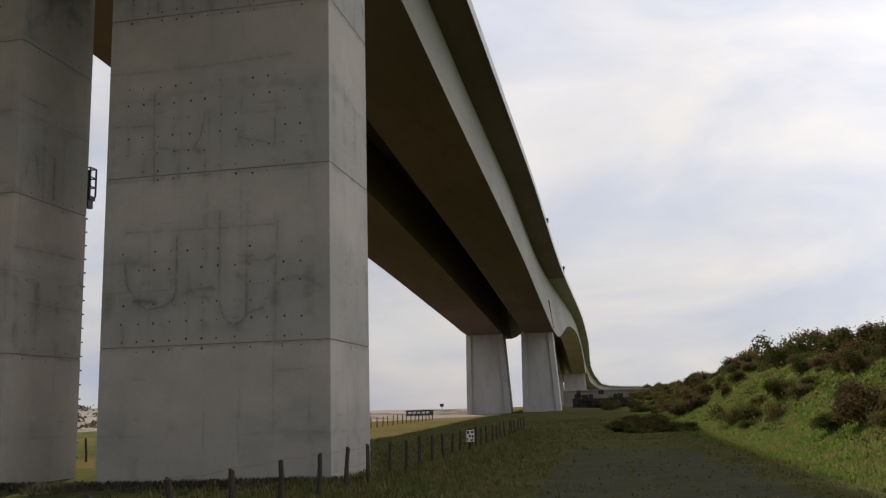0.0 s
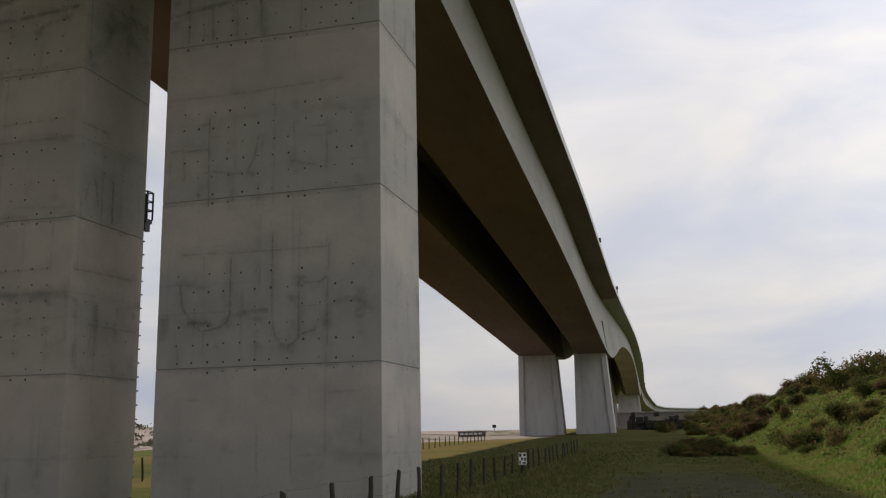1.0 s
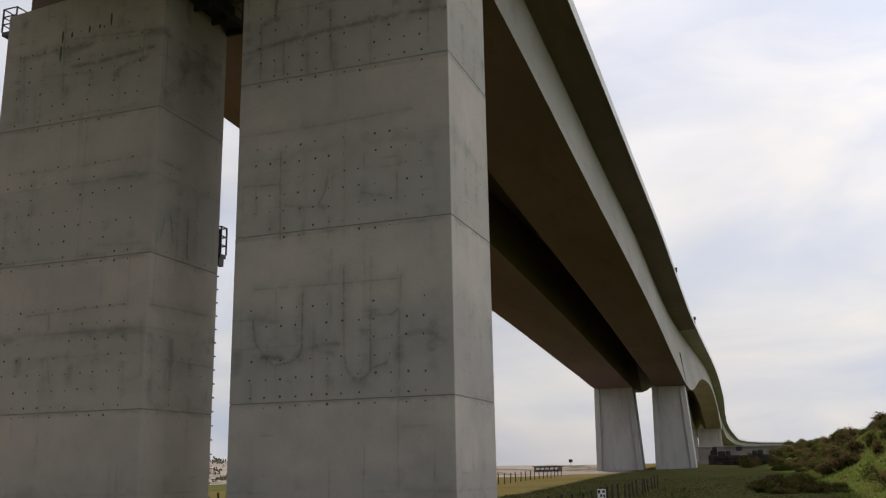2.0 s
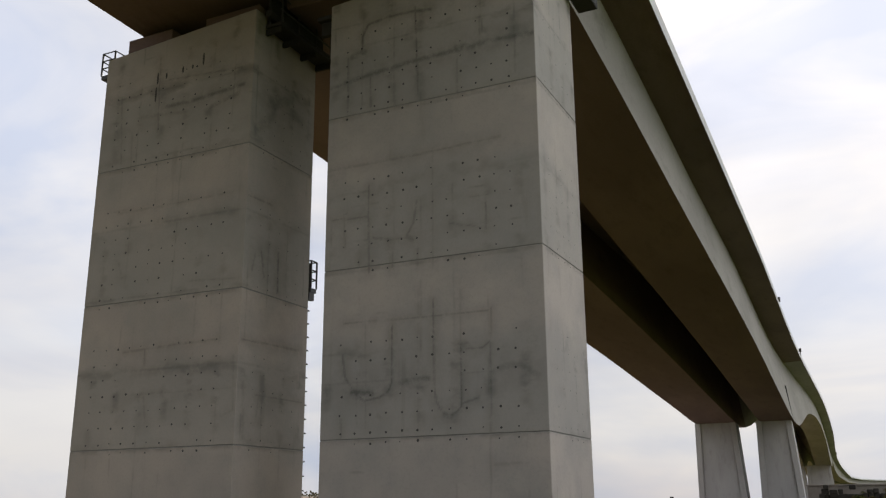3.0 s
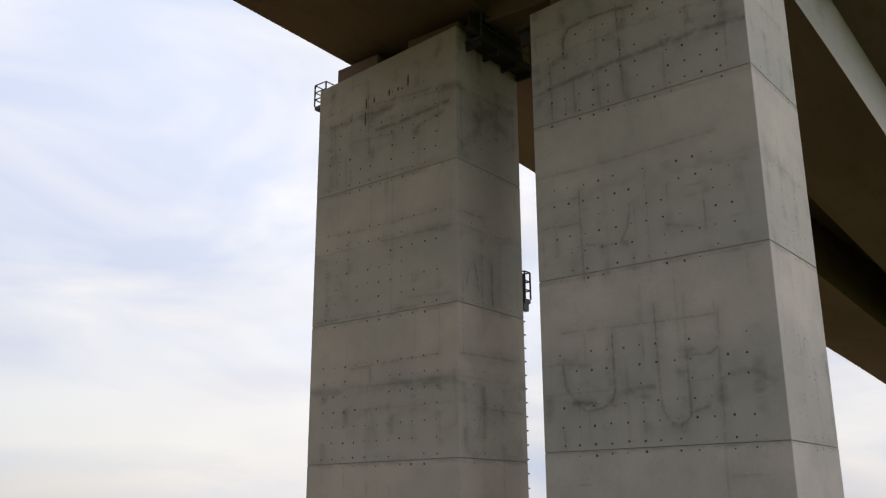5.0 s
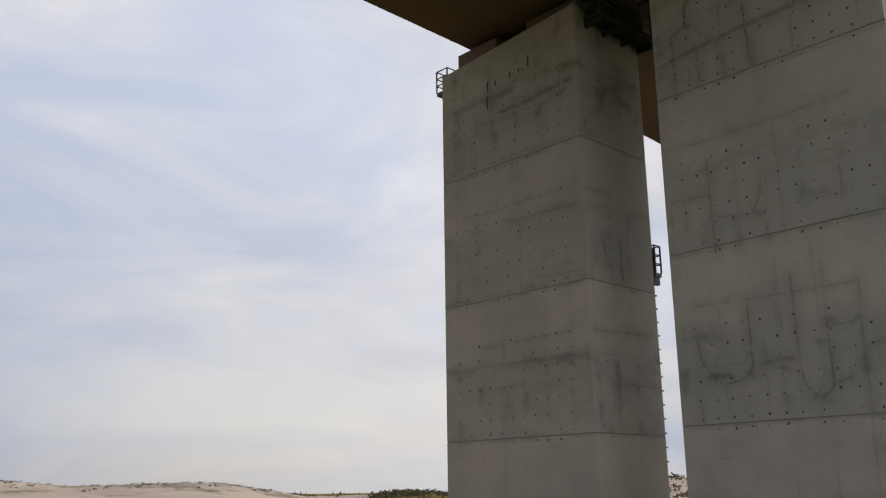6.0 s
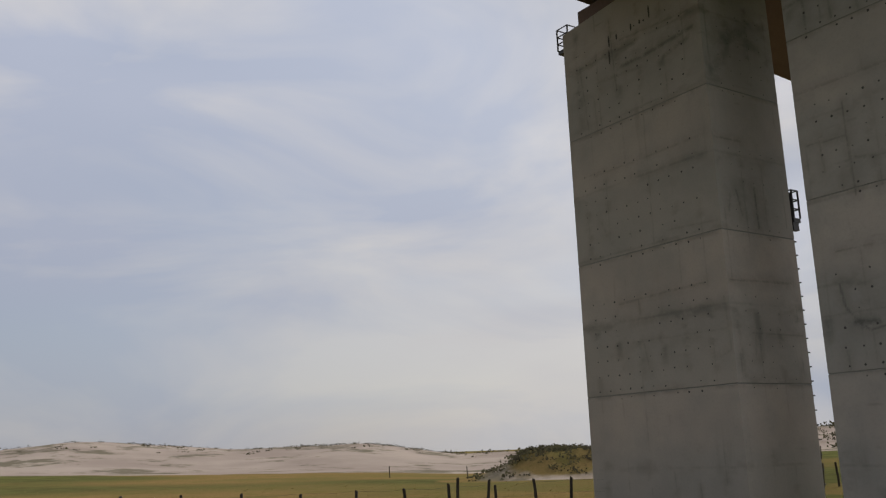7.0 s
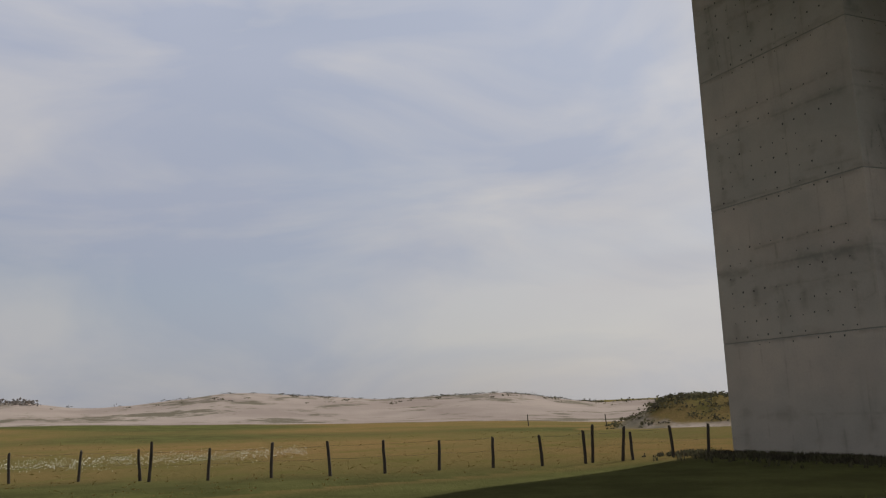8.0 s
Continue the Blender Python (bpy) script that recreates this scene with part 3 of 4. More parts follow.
def soil(ob, marks, across, plane, at):
    """Write the strength of dirt along each mark (strength, width, points...) into the attribute "dirt", on the face where the plane's coordinate is at."""
    me = ob.data
    co = np.empty(3 * len(me.vertices))
    me.vertices.foreach_get("co", co)
    co = co.reshape(-1, 3)
    dirt = np.zeros(len(co))
    if "dirt" in me.attributes:
        me.attributes["dirt"].data.foreach_get("value", dirt)
    else:
        me.attributes.new("dirt", "FLOAT", "POINT")
    on = np.abs(co[:, plane] - at) < 0.003
    uv = co[on][:, (across, 2)]
    for strength, width, *points in marks:
        for p, q in zip(points, points[1:]):
            p, q = np.array(p), np.array(q)
            along = np.clip((uv - p) @ (q - p) / max(1e-6, (q - p) @ (q - p)), 0, 1)
            away = np.linalg.norm(uv - p - along[:, None] * (q - p), axis=1)
            core, halo = np.exp(-(away / (0.72 * width)) ** 2), 0.38 * np.exp(-(away / (0.1 + 2.0 * width)) ** 2)
            dirt[on] = np.maximum(dirt[on], strength * np.maximum(core, halo))
    me.attributes["dirt"].data.foreach_set("value", dirt)


def plugs(bm, x0, x1, y, z0, z1, axis="x", rows=6, seed=1):
    """Mortar-filled formwork tie holes as shallow dimples of dark mortar."""
    rnd = random.Random(seed)
    n = int((x1 - x0) / 0.4)
    levels = [z0 + 0.14 + 0.42 * i for i in range(rows)] + [z0 - 0.1]
    for z in levels:
        for i in range(1, n):
            if rnd.random() < 0.27:
                continue
            u = x0 + (x1 - x0) * i / n + rnd.uniform(-0.03, 0.03)
            r = rnd.uniform(0.016, 0.036) if axis == "x" else rnd.uniform(0.012, 0.022)
            zz = z + rnd.uniform(-0.02, 0.02)
            vs = []
            for j in range(6):
                du, dz = r * math.cos(j * math.pi / 3), r * math.sin(j * math.pi / 3)
                vs.append(bm.verts.new((u + du, y - 0.004, zz + dz) if axis == "x" else (y + 0.004, u + du, zz + dz)))
            bm.faces.new(vs)
    return bm


def railing(parent, x0, x1, y0, y1, z, h=0.75):
    bm = box(bmesh.new(), x0, x1, y0, y1, z - 0.12, z)
    part("platform_floor", bm, M_METAL, parent)
    for x, y in ((x0, y0), (x1, y0), (x0, y1), (x1, y1)):
        part("post", rod(bmesh.new(), (x, y, z), (x, y, z + h), 0.03), M_METAL, parent)
    for hh in (0.33, 0.66, 1.0):
        for a, b in (((x0, y0), (x1, y0)), ((x0, y1), (x1, y1)), ((x0, y0), (x0, y1)), ((x1, y0), (x1, y1))):
            part("rail", rod(bmesh.new(), (*a, z + h * hh), (*b, z + h * hh), 0.02), M_METAL, parent)


PIER = Matrix.Translation((-8.4, 21.1, 0)) @ Matrix.Rotation(radians(-3.12), 4, "Z") @ Matrix.Translation((8.4, -21.1, 0))   # the near pier stands a little askew
Y0, Y1 = 19.4, 22.42
LEGS = (("pier_leg", -11.16, -5.45, 0.0, (-0.3, 3.11, 7.21, 11.28, 14.6)), ("pier_leg", -18.9, -13.46, -0.27, (-0.3, 3.09, 7.03, 11.0, 14.64)))
for n, (name, x0, x1, dy, zs) in enumerate(LEGS):
    Y0, Y1 = 19.4 + dy, 22.42 + dy
    leg = thing(name, "tall cast concrete bridge pier leg with formwork marks and stains", "pier", "near pier legs")
    leg.matrix_basis = PIER
    for a, b in zip(zs, zs[1:]):
        lift = part("concrete_lift", lift_block(x0, x1, Y0, Y1, a, b, rise=0.36 if b == zs[-1] else 0.0, fine=0.036), (M_LEG, M_LEG_WARM)[n], leg)
        for marks in (NEAR_LIFT2, NEAR_LIFT3, NEAR_LIFT4) if n == 0 else (FAR_LIFT2, FAR_LIFT3, FAR_LIFT4):
            soil(lift, marks, 0, 1, Y0)
        if n == 1:
            soil(lift, FAR_SIDE, 1, 0, x1)
        lift.data.materials.append(M_JOINT)
    bm = bmesh.new()
    for i, z in enumerate(zs[1:-1]):
        plugs(bm, x0 + 0.15, x1 - 0.3, Y0, z, z, rows=6 + n, seed=i + 10 * n)
        plugs(bm, Y0 + 0.2, Y1 - 0.2, x1, z, z, axis="y", rows=6, seed=50 + i + 10 * n)
    if n == 1:
        for sx, sz, sh in ((-16.87, 13.6, 0.4), (-16.55, 13.62, 0.2), (-15.95, 13.68, 0.24), (-15.6, 13.7, 0.14), (-15.22, 13.85, 0.42), (-16.9, 13.1, 0.5)):
            vs = [bm.verts.new((sx + 0.035 * math.cos(t * 0.7854), Y0 - 0.005, sz + 0.5 * sh * math.sin(t * 0.7854))) for t in range(8)]
            bm.faces.new(vs)
    tagged(part("formwork_marking", bm, M_PLUG, leg, "rows of small dark formwork tie holes"), kind="stuff")
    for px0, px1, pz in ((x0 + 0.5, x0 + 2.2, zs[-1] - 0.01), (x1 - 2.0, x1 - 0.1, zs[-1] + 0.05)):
        # plinth is coloured dark for the shade below the girder
        plinth = part("bearing_plinth", box(bmesh.new(), px0, px1, Y0 + 0.25, Y1 - 0.1, pz, 15.3, 0.02), M_BROWN_SHADED, leg)
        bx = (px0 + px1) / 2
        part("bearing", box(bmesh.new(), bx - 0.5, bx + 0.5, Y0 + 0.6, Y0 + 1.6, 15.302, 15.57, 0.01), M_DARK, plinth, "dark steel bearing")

# far piers
for y, ztop in ((134, 12.5), (298, 12.3)):
    for x0, x1 in ((-18.45, -13.0), (-10.3 if y < 200 else -12.4, -5.75)):
        s = SHIFT(y)
        leg = thing("far_pier_leg", "pale tapering concrete pier leg standing in grass", "pier", "far pier legs")
        shaft = part("shaft", lift_block(x0 + s - 0.25, x1 + s + 0.9, y, y + 4.5, -0.5, ztop, top=(0.25, -0.9), cham=0.12), M_FAR, leg)
        shaft.data.materials.append(M_FAR)
        for a, b, lean in ((x0 + s - 0.22, x0 + s + 0.55, 0.22), (x1 + s + 0.1, x1 + s + 0.86, -0.86)):
            bm = lift_block(a, b, y - 0.28, y - 0.004, -0.5, ztop - 0.1, top=(lean, lean), cham=0.05)
            part("edge_pilaster", bm, M_FAR, shaft).data.materials.append(M_FAR)

# access platforms, ladder and drip plates on the near legs
deck_platform = thing("access_platform", "dark steel access platform with railing on a pier top", "platform", "pier platforms")
deck_platform.matrix_basis = PIER @ Matrix.Translation((-0.12, -0.27, 0.36))
railing(deck_platform, -19.4, -18.9, 19.75, 20.3, 14.05, 0.75)
part("bracket", box(bmesh.new(), -19.35, -18.87, 19.95, 20.2, 13.65, 13.928), M_METAL, deck_platform)
cage = thing("access_platform", "small dark steel landing with railing at the leg's back edge", "platform", "pier platforms")
cage.matrix_basis = PIER @ Matrix.Translation((0.14, -0.65, 0.05))
railing(cage, -13.8, -13.56, 22.84, 23.12, 7.6, 0.8)
part("bracket", box(bmesh.new(), -13.7, -13.58, 22.803, 23.05, 7.25, 7.478), M_METAL, cage)
ladder = thing("rung_ladder", "dark steel climbing rungs fixed down the pier leg", "ladder")
ladder.matrix_basis = PIER @ Matrix.Translation((0.14, -0.65, 0.0))
for i in range(18):
    z = 0.5 + 0.38 * i
    part("rung", box(bmesh.new(), -13.75, -13.59, 22.803, 22.86, z, z + 0.035), M_METAL, ladder)
shelf = thing("access_platform", "dark steel walkway under the deck between the legs", "platform", "pier platforms")
shelf.matrix_basis = PIER @ Matrix.Translation((0.14, -0.4, 0.25))
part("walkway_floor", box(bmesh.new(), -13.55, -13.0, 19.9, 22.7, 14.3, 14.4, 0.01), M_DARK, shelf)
# added panel that makes the space above the walkway a dark mass
part("dark_filler_panel", box(bmesh.new(), -13.5, -13.42, 19.95, 22.65, 14.402, 15.4, 0.01), M_DARK, shelf)
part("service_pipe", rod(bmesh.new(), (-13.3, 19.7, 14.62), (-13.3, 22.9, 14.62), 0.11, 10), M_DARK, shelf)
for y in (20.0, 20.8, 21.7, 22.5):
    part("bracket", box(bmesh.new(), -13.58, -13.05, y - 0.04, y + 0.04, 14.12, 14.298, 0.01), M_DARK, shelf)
    part("post", rod(bmesh.new(), (-13.05, y, 14.4), (-13.05, y, 15.2), 0.03), M_METAL, shelf)
for z in (14.8, 15.18):
    part("rail", rod(bmesh.new(), (-13.05, 19.9, z), (-13.05, 22.7, z), 0.025), M_METAL, shelf)
inner = thing("access_platform", "dark steel walkway under the deck between the legs", "platform", "pier platforms")
inner.matrix_basis = PIER @ Matrix.Translation((0.14, -0.3, 0.25))
part("walkway_floor", box(bmesh.new(), -11.75, -11.33, 19.7, 22.7, 14.0, 14.12, 0.01), M_DARK, inner)
for y in (19.9, 21.2, 22.5):
    part("bracket", box(bmesh.new(), -11.7, -11.32, y - 0.06, y + 0.06, 13.6, 13.998, 0.01), M_DARK, inner)
outer = thing("access_platform", "dark steel box platform beside the pier head", "platform", "pier platforms")
outer.matrix_basis = PIER @ Matrix.Translation((0.12, -0.4, 0.06))
part("tray", box(bmesh.new(), -5.5, -4.95, 22.3, 23.4, 14.7, 15.1, 0.02), M_DARK, outer)
part("rail", rod(bmesh.new(), (-5.0, 22.3, 15.6), (-5.0, 23.4, 15.6), 0.03), M_METAL, outer)
for y in (22.4, 23.3):
    part("post", rod(bmesh.new(), (-5.0, y, 15.1), (-5.0, y, 15.6), 0.03), M_METAL, outer)
crosshead = thing("diaphragm_beam", "concrete cross beam between the box girders, coloured dark for shade", "beam")
# the beam's dark colour includes the shade between the girders
part("beam", box(bmesh.new(), -13.1, -9.9, 20.2, 22.2, 15.3, 16.7, 0.03), M_BROWN_SHADED, crosshead)

# posts on the parapet, far along the deck
for y, h in ((104, 1.5), (150, 1.9), (330, 2.6), (420, 2.6)):
    post = thing("parapet_post", "thin dark post with a small box on the parapet", "post", "parapet posts")
    x = -4.32 + SHIFT(y)
    z = DECK_Z(y) + 0.45
    part("pole", rod(bmesh.new(), (x, y, z), (x, y, z + h), 0.06), M_METAL, post)
    part("head", box(bmesh.new(), x - 0.18, x + 0.18, y - 0.15, y + 0.15, z + h - 0.5, z + h, 0.02), M_METAL, post)
pipe = thing("drain_pipe", "thin dark drain pipe down the girder's web", "pipe")
part("tube", rod(bmesh.new(), (-5.62 + SHIFT(136), 133.5, 12.6), (-6.1 + SHIFT(136), 133.5, 17.0), 0.12), M_DARK, pipe)


# ---- fences ----
def post_mesh(h, r, seed):
    """A rough round fence post with an uneven, slightly slanted head."""
    rnd = random.Random(seed)
    bm = bmesh.new()
    rings = []
    n = 7
    for f in (-0.25, 0.0, 0.35, 0.7, 0.97, 1.0):
        rr = r * (1.05 - 0.12 * max(0, f)) * (0.75 if f == 1.0 else 1.0)
        ox, oy = rnd.uniform(-0.008, 0.008), rnd.uniform(-0.008, 0.008)
        rings.append([bm.verts.new((ox + rr * math.cos(6.2832 * i / n) * rnd.uniform(0.9, 1.1), oy + rr * math.sin(6.2832 * i / n) * rnd.uniform(0.9, 1.1), f * h + (0.015 * math.cos(6.2832 * i / n) if f > 0.9 else 0))) for i in range(n)])
    for a, b in zip(rings, rings[1:]):
        for i in range(n):
            bm.faces.new((a[i], a[(i + 1) % n], b[(i + 1) % n], b[i]))
    bm.faces.new(rings[-1])
    bm.faces.new(rings[0][::-1])
    me = bpy.data.meshes.new("fence_post")
    bm.to_mesh(me)
    bm.free()
    me.materials.append(M_WOOD)
    return me


POSTS = [post_mesh(0.88, 0.042, i) for i in range(5)]
rnd = random.Random(4)


def fence(name, label, spots, lean=4.0, wires=(0.45, 0.78), tall=1.0):
    f = thing(name, label, "fence")
    tops = []
    for i, (x, y, k) in enumerate(spots):
        o = new("post", POSTS[i % 5])
        z = ground_z(x, y)
        o.matrix_basis = pose(x, y, z, rnd.uniform(-lean, lean), rnd.uniform(-lean, lean), rnd.uniform(0, 360)) @ Matrix.Diagonal((1, 1, k * tall, 1))
        o.parent = f
        tops.append((x, y, z))
    for w in wires:
        bm = bmesh.new()
        for a, b in zip(tops, tops[1:]):
            mid = [(p + q) / 2 for p, q in zip(a, b)]
            rod(bm, (a[0], a[1], a[2] + w), (mid[0], mid[1], mid[2] + w - 0.03), 0.002, 4)
            rod(bm, (mid[0], mid[1], mid[2] + w - 0.03), (b[0], b[1], b[2] + w), 0.002, 4)
        part("wire", bm, M_WIRE, f, "thin sagging wire")
    return f


fence("track_fence", "row of dark weathered timber posts with wire beside the track", [(-4.88 + 0.018 * y + 0.03 * math.sin(i * 1.7), y, rnd.uniform(0.86, 0.95)) for i, y in enumerate(6.0 + 1.8 * j for j in range(29))])
BEARINGS = [(94, 32.5, 1.0), (90.2, 31.4, 0.95), (86.5, 29.9, 0.98), (82.9, 28.5, 0.98), (79.6, 27.2, 0.98), (79.1, 26.6, 1.2), (75.8, 25.9, 0.95), (72.1, 25.3, 1.05), (68.6, 24.9, 1.02), (65.3, 24.8, 0.98), (62.0, 24.8, 0.88), (58.7, 24.9, 0.92), (55.7, 25.1, 0.92), (53.1, 25.4, 1.0), (52.7, 25.7, 1.15), (50.9, 25.8, 1.05), (50.3, 26.0, 0.85), (47.9, 26.4, 0.98), (45.9, 26.9, 0.98), (41.5, 28.6, 0.95), (37.4, 31.2, 0.95), (31.6, 36.0, 0.95), (30.8, 36.4, 0.95)]
fence("meadow_fence", "line of dark timber posts with wire across the sunlit meadow", [(0.606 - d * math.sin(radians(a)), -0.239 + d * math.cos(radians(a)), k) for a, d, k in BEARINGS], lean=5.0)
fence("far_fence", "row of small timber posts across the far meadow", [(-17.1 + 0.02 * i, 70 + 2.0 * i, 0.95) for i in range(16)], wires=())
fence("dune_fence", "few far timber posts at the dune's foot", [(-66 + 5.5 * i, 44 + 4.0 * i, 1.1) for i in range(6)], wires=())

# notice board on the track fence
sign = thing("notice_board", "small white notice board with dark marks on a fence post", "sign")
sx, sy = -4.2, 32.9
sz = ground_z(sx, sy) - 0.18
part("post", rod(bmesh.new(), (sx, sy + 0.06, sz - 0.2), (sx, sy + 0.06, sz + 0.95), 0.04), M_WOOD, sign)
board_face = part("board", box(bmesh.new(), sx - 0.14, sx + 0.14, sy - 0.02, sy + 0.012, sz + 0.52, sz + 0.94, 0.006), M_WHITE, sign)
for u0, u1, v0, v1 in ((-0.12, -0.04, 0.80, 0.91), (0.03, 0.12, 0.82, 0.90), (-0.05, 0.02, 0.68, 0.77), (0.06, 0.12, 0.66, 0.76), (-0.12, -0.07, 0.56, 0.66), (0.0, 0.11, 0.55, 0.61)):
    part("mark", box(bmesh.new(), sx + u0, sx + u1, sy - 0.026, sy - 0.021, sz + v0, sz + v1), M_BLACK, board_face, "dark square mark")


# ---- shrubs and grass ----
def shrub(seed, w, h, mat, leaves=900):
    """Stems and a ragged crown of small leaf sprays in several lobes."""
    rnd = random.Random(seed)
    ob = thing("shrub", "dense dark green and rusty shrub on the dune bank", "shrub", "bank shrubs")
    stems = bmesh.new()
    lobes = []
    for i in range(8):
        a = rnd.uniform(0, 6.28)
        r = rnd.uniform(0.1, 0.75) * w
        c = Vector((r * math.cos(a), r * math.sin(a), rnd.uniform(0.3, 0.8) * h))
        lobes.append((c, rnd.uniform(0.28, 0.5) * w, rnd.uniform(0.22, 0.4) * h))
        rod(stems, (0.1 * c.x, 0.1 * c.y, -0.3), c, 0.05, 5, 0.015)
    part("stems", stems, M_BRANCH, ob)
    vs, fs = [], []
    for i in range(leaves):
        c, lr, lh = rnd.choice(lobes)
        d = Vector((rnd.gauss(0, 1), rnd.gauss(0, 1), rnd.gauss(0.25, 0.9))).normalized()
        f = rnd.uniform(0.55, 1.1) if rnd.random() < 0.93 else rnd.uniform(1.1, 1.4)
        p = c + Vector((d.x * lr, d.y * lr, d.z * lh)) * f
        if p.z < 0:
            p.z = rnd.uniform(0, 0.2)
        n = (d + Vector((rnd.uniform(-.8, .8), rnd.uniform(-.8, .8), rnd.uniform(-.4, .9)))).normalized()
        t = n.orthogonal().normalized()
        b = n.cross(t)
        ang = rnd.uniform(0, 6.28)
        t, b = t * math.cos(ang) + b * math.sin(ang), b * math.cos(ang) - t * math.sin(ang)
        s = rnd.uniform(0.035, 0.085)
        k = len(vs)
        vs += [p - t * s, p + b * s * 0.5 + n * 0.02, p + t * s, p - b * s * 0.5]
        fs.append((k, k + 1, k + 2, k + 3))
    me = bpy.data.meshes.new("crown")
    me.from_pydata(vs, [], fs)
    me.materials.append(mat)
    c = new("crown", me)
    c.parent = ob
    return ob


rnd = random.Random(11)
KINDS = [shrub(i, rnd.uniform(0.9, 1.5), rnd.uniform(1.0, 1.6), M_GORSE if i % 3 else M_GORSE_RED, 4200) for i in range(9)]
spots = []
y = 20.0
while y < 230:
    spots.append((12.6 + rnd.uniform(-0.9, 1.4), y, rnd.uniform(0.72, 1.12)))
    if rnd.random() < 0.75:
        spots.append((15.3 + rnd.uniform(-1, 1.4), y + rnd.uniform(-1, 1), rnd.uniform(0.75, 1.12)))
    y += 1.5 + 0.012 * y
for i in range(900):
    x, y = rnd.uniform(6.6, 12.5), 21 + 145 * rnd.random() ** 1.5
    if noise.noise((x * 0.16, y * 0.11, 6.5)) > 0.31 - 0.2 * step(60, 120, y) and all((x - p[0]) ** 2 + (y - p[1]) ** 2 > 1.9 for p in spots):
        spots.append((x, y, rnd.uniform(0.42, 0.68) + 0.15 * step(40, 80, y)))
for i in range(16):
    spots.append((rnd.uniform(1.6, 5.2), rnd.uniform(47, 56), rnd.uniform(0.35, 0.55)))
for i in range(26):
    spots.append((rnd.uniform(3.0, 11), rnd.uniform(75, 180), rnd.uniform(0.7, 1.1)))
for i, (x, y, k) in enumerate(spots):
    m = pose(x, y, ground_z(x, y) - 0.08 - 0.3 * k, 0, 0, rnd.uniform(0, 360)) @ Matrix.Diagonal((k * rnd.uniform(0.85, 1.4), k * rnd.uniform(0.85, 1.3), k * rnd.uniform(0.85, 1.25), 1))
    if i < len(KINDS):
        KINDS[i].matrix_basis = m
    else:
        copy_thing(KINDS[rnd.randrange(len(KINDS))], m)


def grass(name, label, mat, n, place, h0, h1, seed):
    rnd = random.Random(seed)
    vs, fs = [], []
    for i in range(n):
        p = place(rnd)
        if p is None:
            continue
        x, y = p
        z = ground_z(x, y) - 0.02
        for j in range(4):
            a = rnd.uniform(0, 6.28)
            h = rnd.uniform(h0, h1)
            bx, by = x + rnd.uniform(-0.07, 0.07), y + rnd.uniform(-0.07, 0.07)
            w = 0.008 + 0.012 * rnd.random() + 0.0004 * math.hypot(x, y)
            lx, ly = 0.45 * h * math.cos(a), 0.45 * h * math.sin(a)
            k = len(vs)
            c, s = math.cos(a + 1.57) * w, math.sin(a + 1.57) * w
            vs += [(bx - c, by - s, z), (bx + c, by + s, z), (bx + lx * 0.4 + c * .7, by + ly * 0.4 + s * .7, z + 0.6 * h), (bx + lx * 0.4 - c * .7, by + ly * 0.4 - s * .7, z + 0.6 * h), (bx + lx, by + ly, z + h)]
            fs += [(k, k + 1, k + 2, k + 3), (k + 3, k + 2, k + 4)]
    me = bpy.data.meshes.new(name)
    me.from_pydata(vs, [], fs)
    me.materials.append(mat)
    return tagged(new(name, me), label, "grass", kind="stuff")


def on_bank(r):
    x, y = 4.6 + 8.5 * r.random(), 12 + 75 * r.random() ** 1.6
    return (x, y)


def by_fence(r):
    x, y = r.gauss(-5.0, 1.6), 6 + 50 * r.random() ** 1.3
    if -11.4 < x < -5.4 and 19.3 < y < 22.9:
        return None
    return (x, y)


def in_meadow(r):
    a, d = r.uniform(40, 96), 17 + 45 * r.random() ** 1.4
    x, y = -d * math.sin(radians(a)), d * math.cos(radians(a))
    if x > -19.4:
        return None
    return (x, y)


def leg_foot(r):
    x, y = r.uniform(-20, -4.8), 19.35 - abs(r.gauss(0, 0.9))
    return (x, y)


def beyond(r):
    x, y = r.uniform(-11, 4.5), 9 + 70 * r.random() ** 1.5
    on_track = -1.0 < x < 3.4 and y < 40 and r.random() < 0.8
    return None if on_track or (x < -4.9 and y < 23) else (x, y)


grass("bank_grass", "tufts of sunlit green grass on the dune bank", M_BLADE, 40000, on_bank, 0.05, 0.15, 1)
# blades here and in the field carry the deck's shade in their colour
grass("fence_grass", "rough grass along the fence line", M_SHADE_TURF, 7000, by_fence, 0.06, 0.2, 2)
grass("meadow_grass", "tall dry meadow grass", M_BLADE_DRY, 1600, in_meadow, 0.02, 0.06, 3)
# marram colour borrowed here to paint the shade at the legs' feet
grass("pier_grass", "grass tufts at the foot of the pier legs, coloured dark for shade", M_MARRAM, 3200, leg_foot, 0.03, 0.17, 4)
grass("field_grass", "short field grass beyond the pier", M_SHADE_TURF, 15000, beyond, 0.02, 0.08, 5)


def flowers(name, n, place, seed):
    rnd = random.Random(seed)
    vs, fs = [], []
    for i in range(n):
        x, y = place(rnd)
        z = ground_z(x, y) + rnd.uniform(0.12, 0.25)
        s = rnd.uniform(0.008, 0.02)
        k = len(vs)
        vs += [(x - s, y, z), (x, y - s, z + 0.02), (x + s, y, z), (x, y + s, z + 0.02), (x, y, z + s)]
        fs += [(k, k + 1, k + 4), (k + 1, k + 2, k + 4), (k + 2, k + 3, k + 4), (k + 3, k, k + 4)]
    me = bpy.data.meshes.new(name)
    me.from_pydata(vs, [], fs)
    me.materials.append(M_FLOWER)
    return tagged(new(name, me), "scattered white flower heads in the grass", "flowers", kind="stuff")


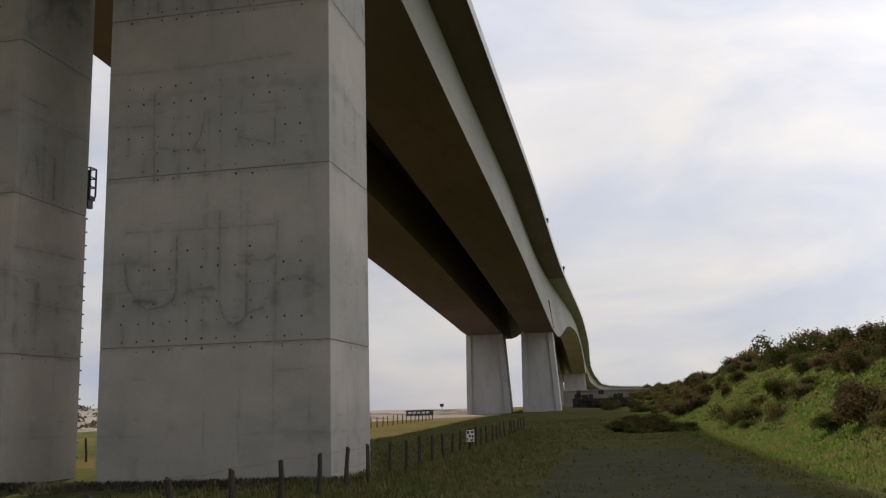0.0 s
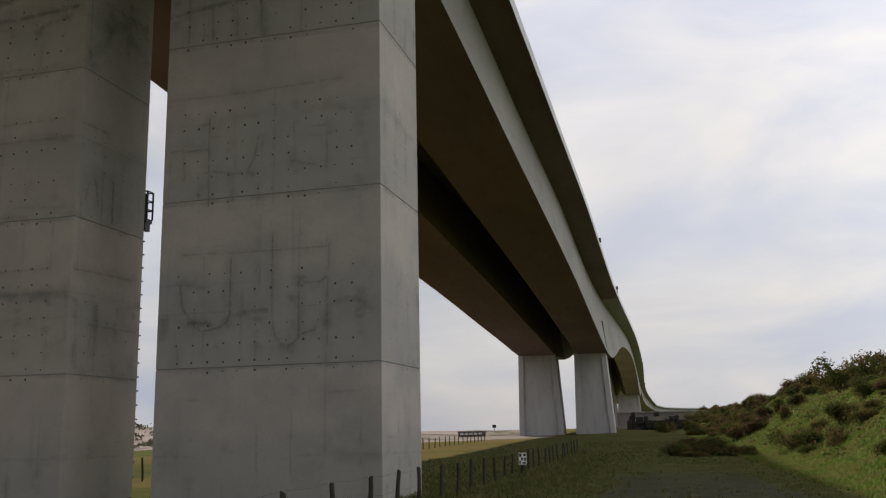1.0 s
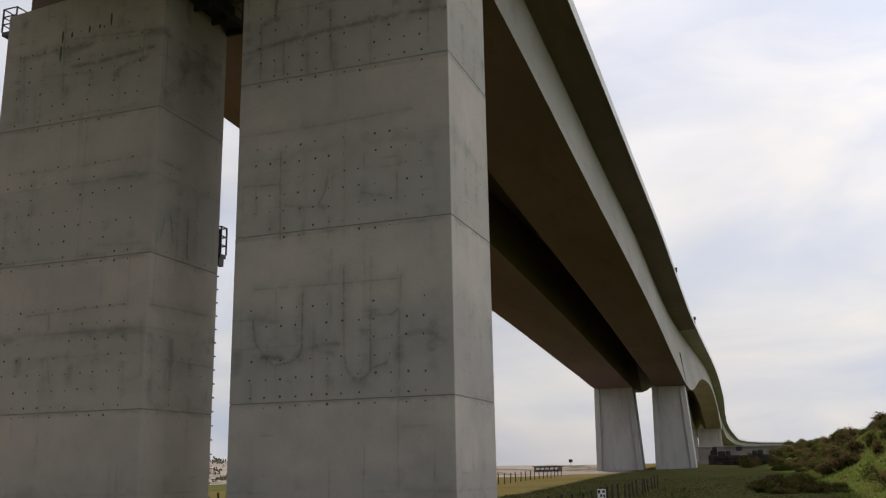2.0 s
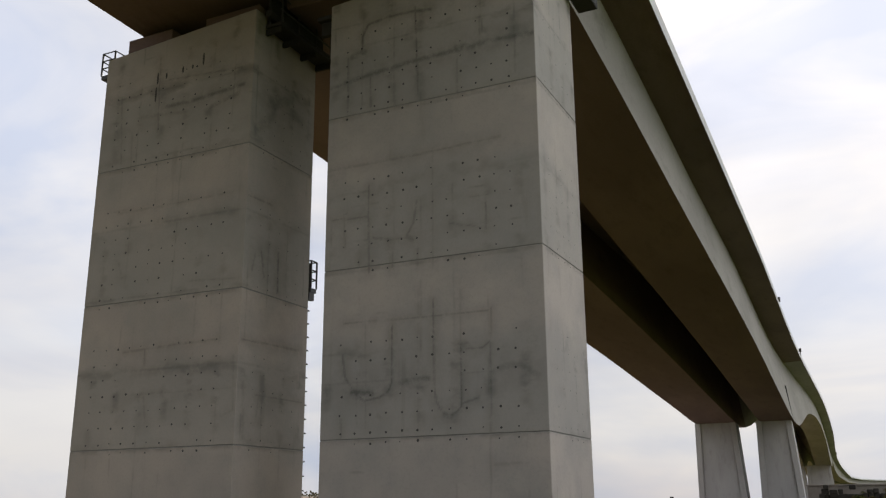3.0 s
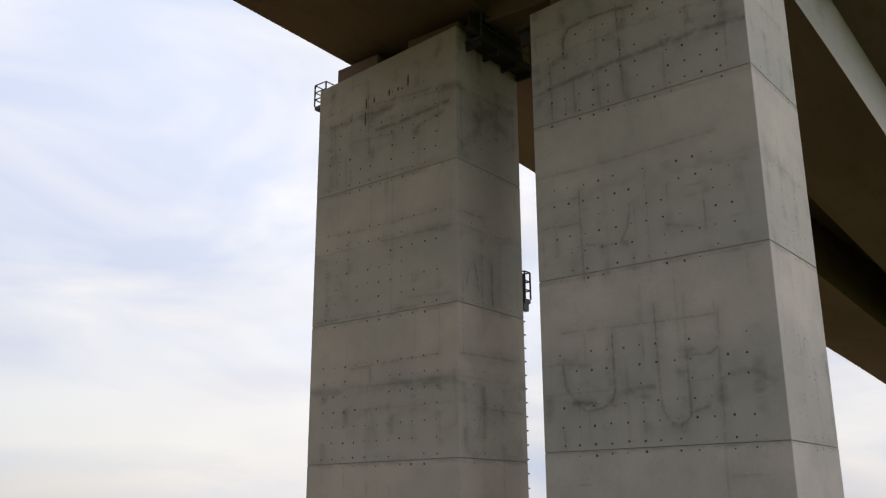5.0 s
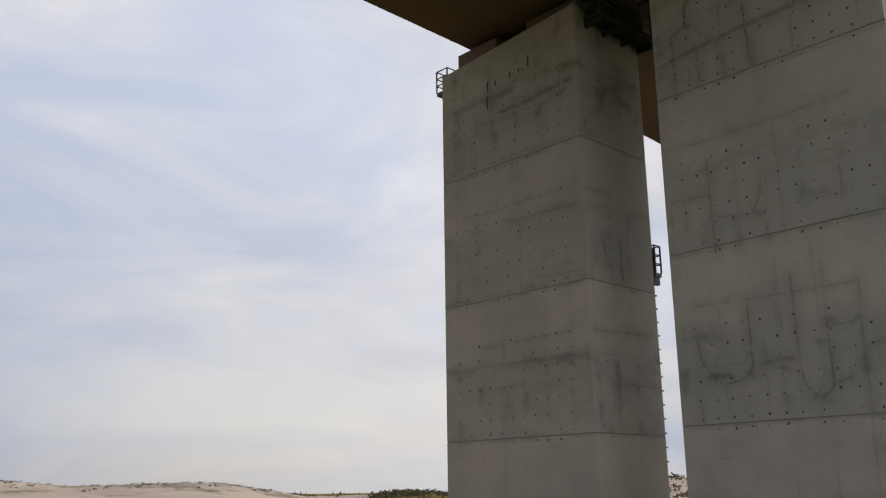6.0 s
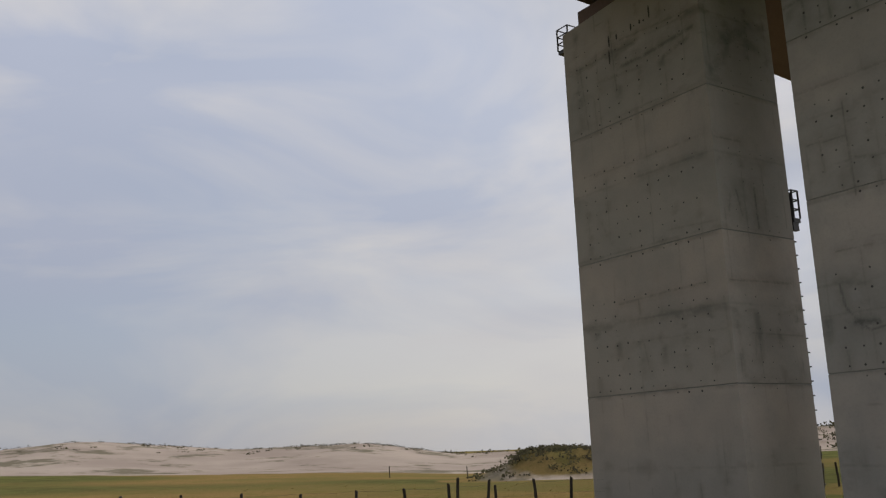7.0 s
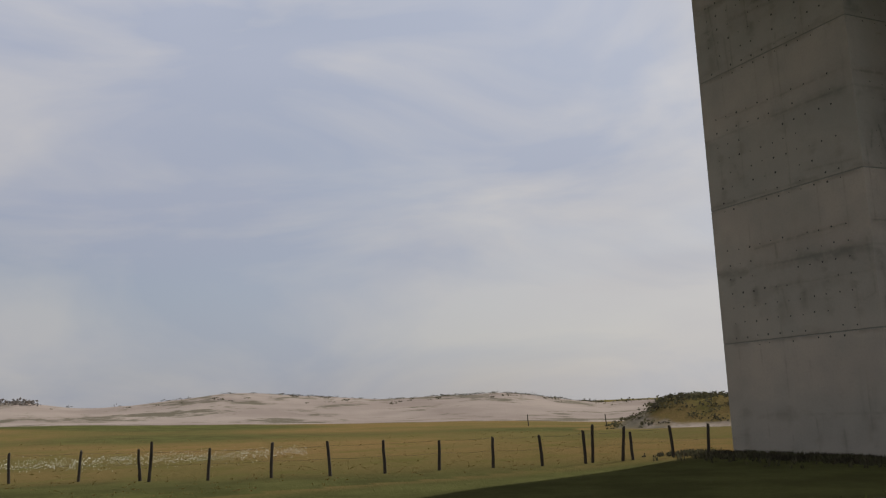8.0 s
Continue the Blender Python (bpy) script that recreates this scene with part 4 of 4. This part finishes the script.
def patch(r):
    a, d = 70 + 18 * r.random(), 36 + r.gauss(0, 2.2)
    return (-d * math.sin(radians(a)), d * math.cos(radians(a)))


flowers("meadow_flowers", 1500, patch, 1)
flowers("bank_flowers", 260, lambda r: (r.gauss(4.8, 0.7), r.gauss(53, 3.5)), 2)

# ---- far things ----
wall = thing("stone_wall", "low dark tumbled stone wall beside the bridge", "wall")
part("wall_core", box(bmesh.new(), -2.3, 6.3, 150.5, 151.3, 0.0, ground_z(1, 150) + 1.5, 0.08), M_STONE, wall)
rnd = random.Random(31)
z = ground_z(1, 150) - 0.25
for course in range(5):
    x = -2.4 + rnd.uniform(0, 0.6)
    while x < 6.4:
        w, h = rnd.uniform(0.5, 1.3), rnd.uniform(0.55, 0.75)
        if course < 3 or rnd.random() < (0.75, 0.35)[course - 3]:
            y = 150 + rnd.uniform(-0.25, 0.25)
            part("stone", box(bmesh.new(), x, x + w - 0.06, y, y + 1.2, z + rnd.uniform(-0.05, 0.05), z + h, 0.09), M_STONE, wall)
        x += w
    z += 0.62
approach = thing("retaining_wall", "long grey concrete retaining wall behind the stone wall", "wall")
part("wall_body", box(bmesh.new(), -4.2, 14.0, 168, 169, 0.0, 4.3, 0.05), M_RETAIN, approach)
part("coping", box(bmesh.new(), -4.3, 14.1, 167.8, 169.2, 4.304, 4.55, 0.04), M_RETAIN, approach)
hut = thing("far_building", "long low far building with white-framed windows", "building")
hall = part("wall_body", box(bmesh.new(), -26.6, -22.9, 135, 137.5, -0.2, 1.6), M_BROWN_SHADED, hut)
part("roof", box(bmesh.new(), -26.8, -22.7, 134.8, 137.7, 1.604, 1.72, 0.03), M_DARK, hut)
for i in range(5):
    part("window", box(bmesh.new(), -26.3 + 0.68 * i, -25.8 + 0.68 * i, 134.93, 134.99, 1.2, 1.5), M_WHITE, hall, "white-framed window")
board = thing("far_signboard", "small dark far signboard on a pole", "sign")
part("pole", rod(bmesh.new(), (-39.2, 250, 0), (-39.2, 250, 3.0), 0.08), M_METAL, board)
part("panel", box(bmesh.new(), -39.7, -38.7, 249.8, 249.9, 2.7, 3.5, 0.02), M_DARK, board)


def scrub(name, label, n, place, size, mat, seed):
    """Low wind-clipped clumps far off, joined."""
    rnd = random.Random(seed)
    vs, fs = [], []
    for i in range(n):
        x, y = place(rnd)
        z = ground_z(x, y)
        r = rnd.uniform(*size)
        for j in range(14):
            d = Vector((rnd.gauss(0, 1), rnd.gauss(0, 1), abs(rnd.gauss(0, 0.6))))
            p = Vector((x, y, z)) + Vector((d.x * r, d.y * r, d.z * r * 0.7))
            t = Vector((rnd.gauss(0, 1), rnd.gauss(0, 1), rnd.gauss(0, 1))).normalized()
            b = t.orthogonal().normalized()
            q = r * rnd.uniform(0.25, 0.5)
            k = len(vs)
            vs += [p - t * q, p + b * q * 0.6, p + t * q, p - b * q * 0.6]
            fs.append((k, k + 1, k + 2, k + 3))
    me = bpy.data.meshes.new(name)
    me.from_pydata(vs, [], fs)
    me.materials.append(mat)
    return tagged(new(name, me), label, "scrub", kind="stuff")


def polar(a, d):
    return (-d * math.sin(radians(a)), d * math.cos(radians(a)))


scrub("dune_scrub", "dark marram and scrub clumps on the sand dunes", 190, lambda r: polar(r.triangular(46, 92, 60), r.triangular(150, 200, 180)), (0.12, 0.45), M_MARRAM, 21)
scrub("crest_scrub", "low far scrub along the dune skyline", 170, lambda r: polar(r.uniform(46, 58), r.uniform(195, 230)), (0.3, 0.7), M_MARRAM, 22)
scrub("gap_scrub", "scrub and stones on the far dune behind the pier", 160, lambda r: polar(r.uniform(24, 36), r.uniform(125, 185)), (0.3, 0.8), M_MARRAM, 23)
scrub("hillock_scrub", "dark coarse grass on the hillock", 420, lambda r: (-46 + r.gauss(0, 3.0), 45 + r.gauss(0, 2.4)), (0.12, 0.34), M_MARRAM, 24)
scrub("bank_undergrowth", "bracken and bramble undergrowth on the bank", 520, lambda r: (r.uniform(6.5, 15), 16 + 130 * r.random() ** 1.5), (0.12, 0.32), M_GORSE_RED, 25)
scrub("rock_outcrop", "weathered grey-brown rocks at the beach end", 60, lambda r: polar(r.uniform(85.4, 91), r.uniform(165, 180)), (0.4, 0.9), M_RETAIN, 26)
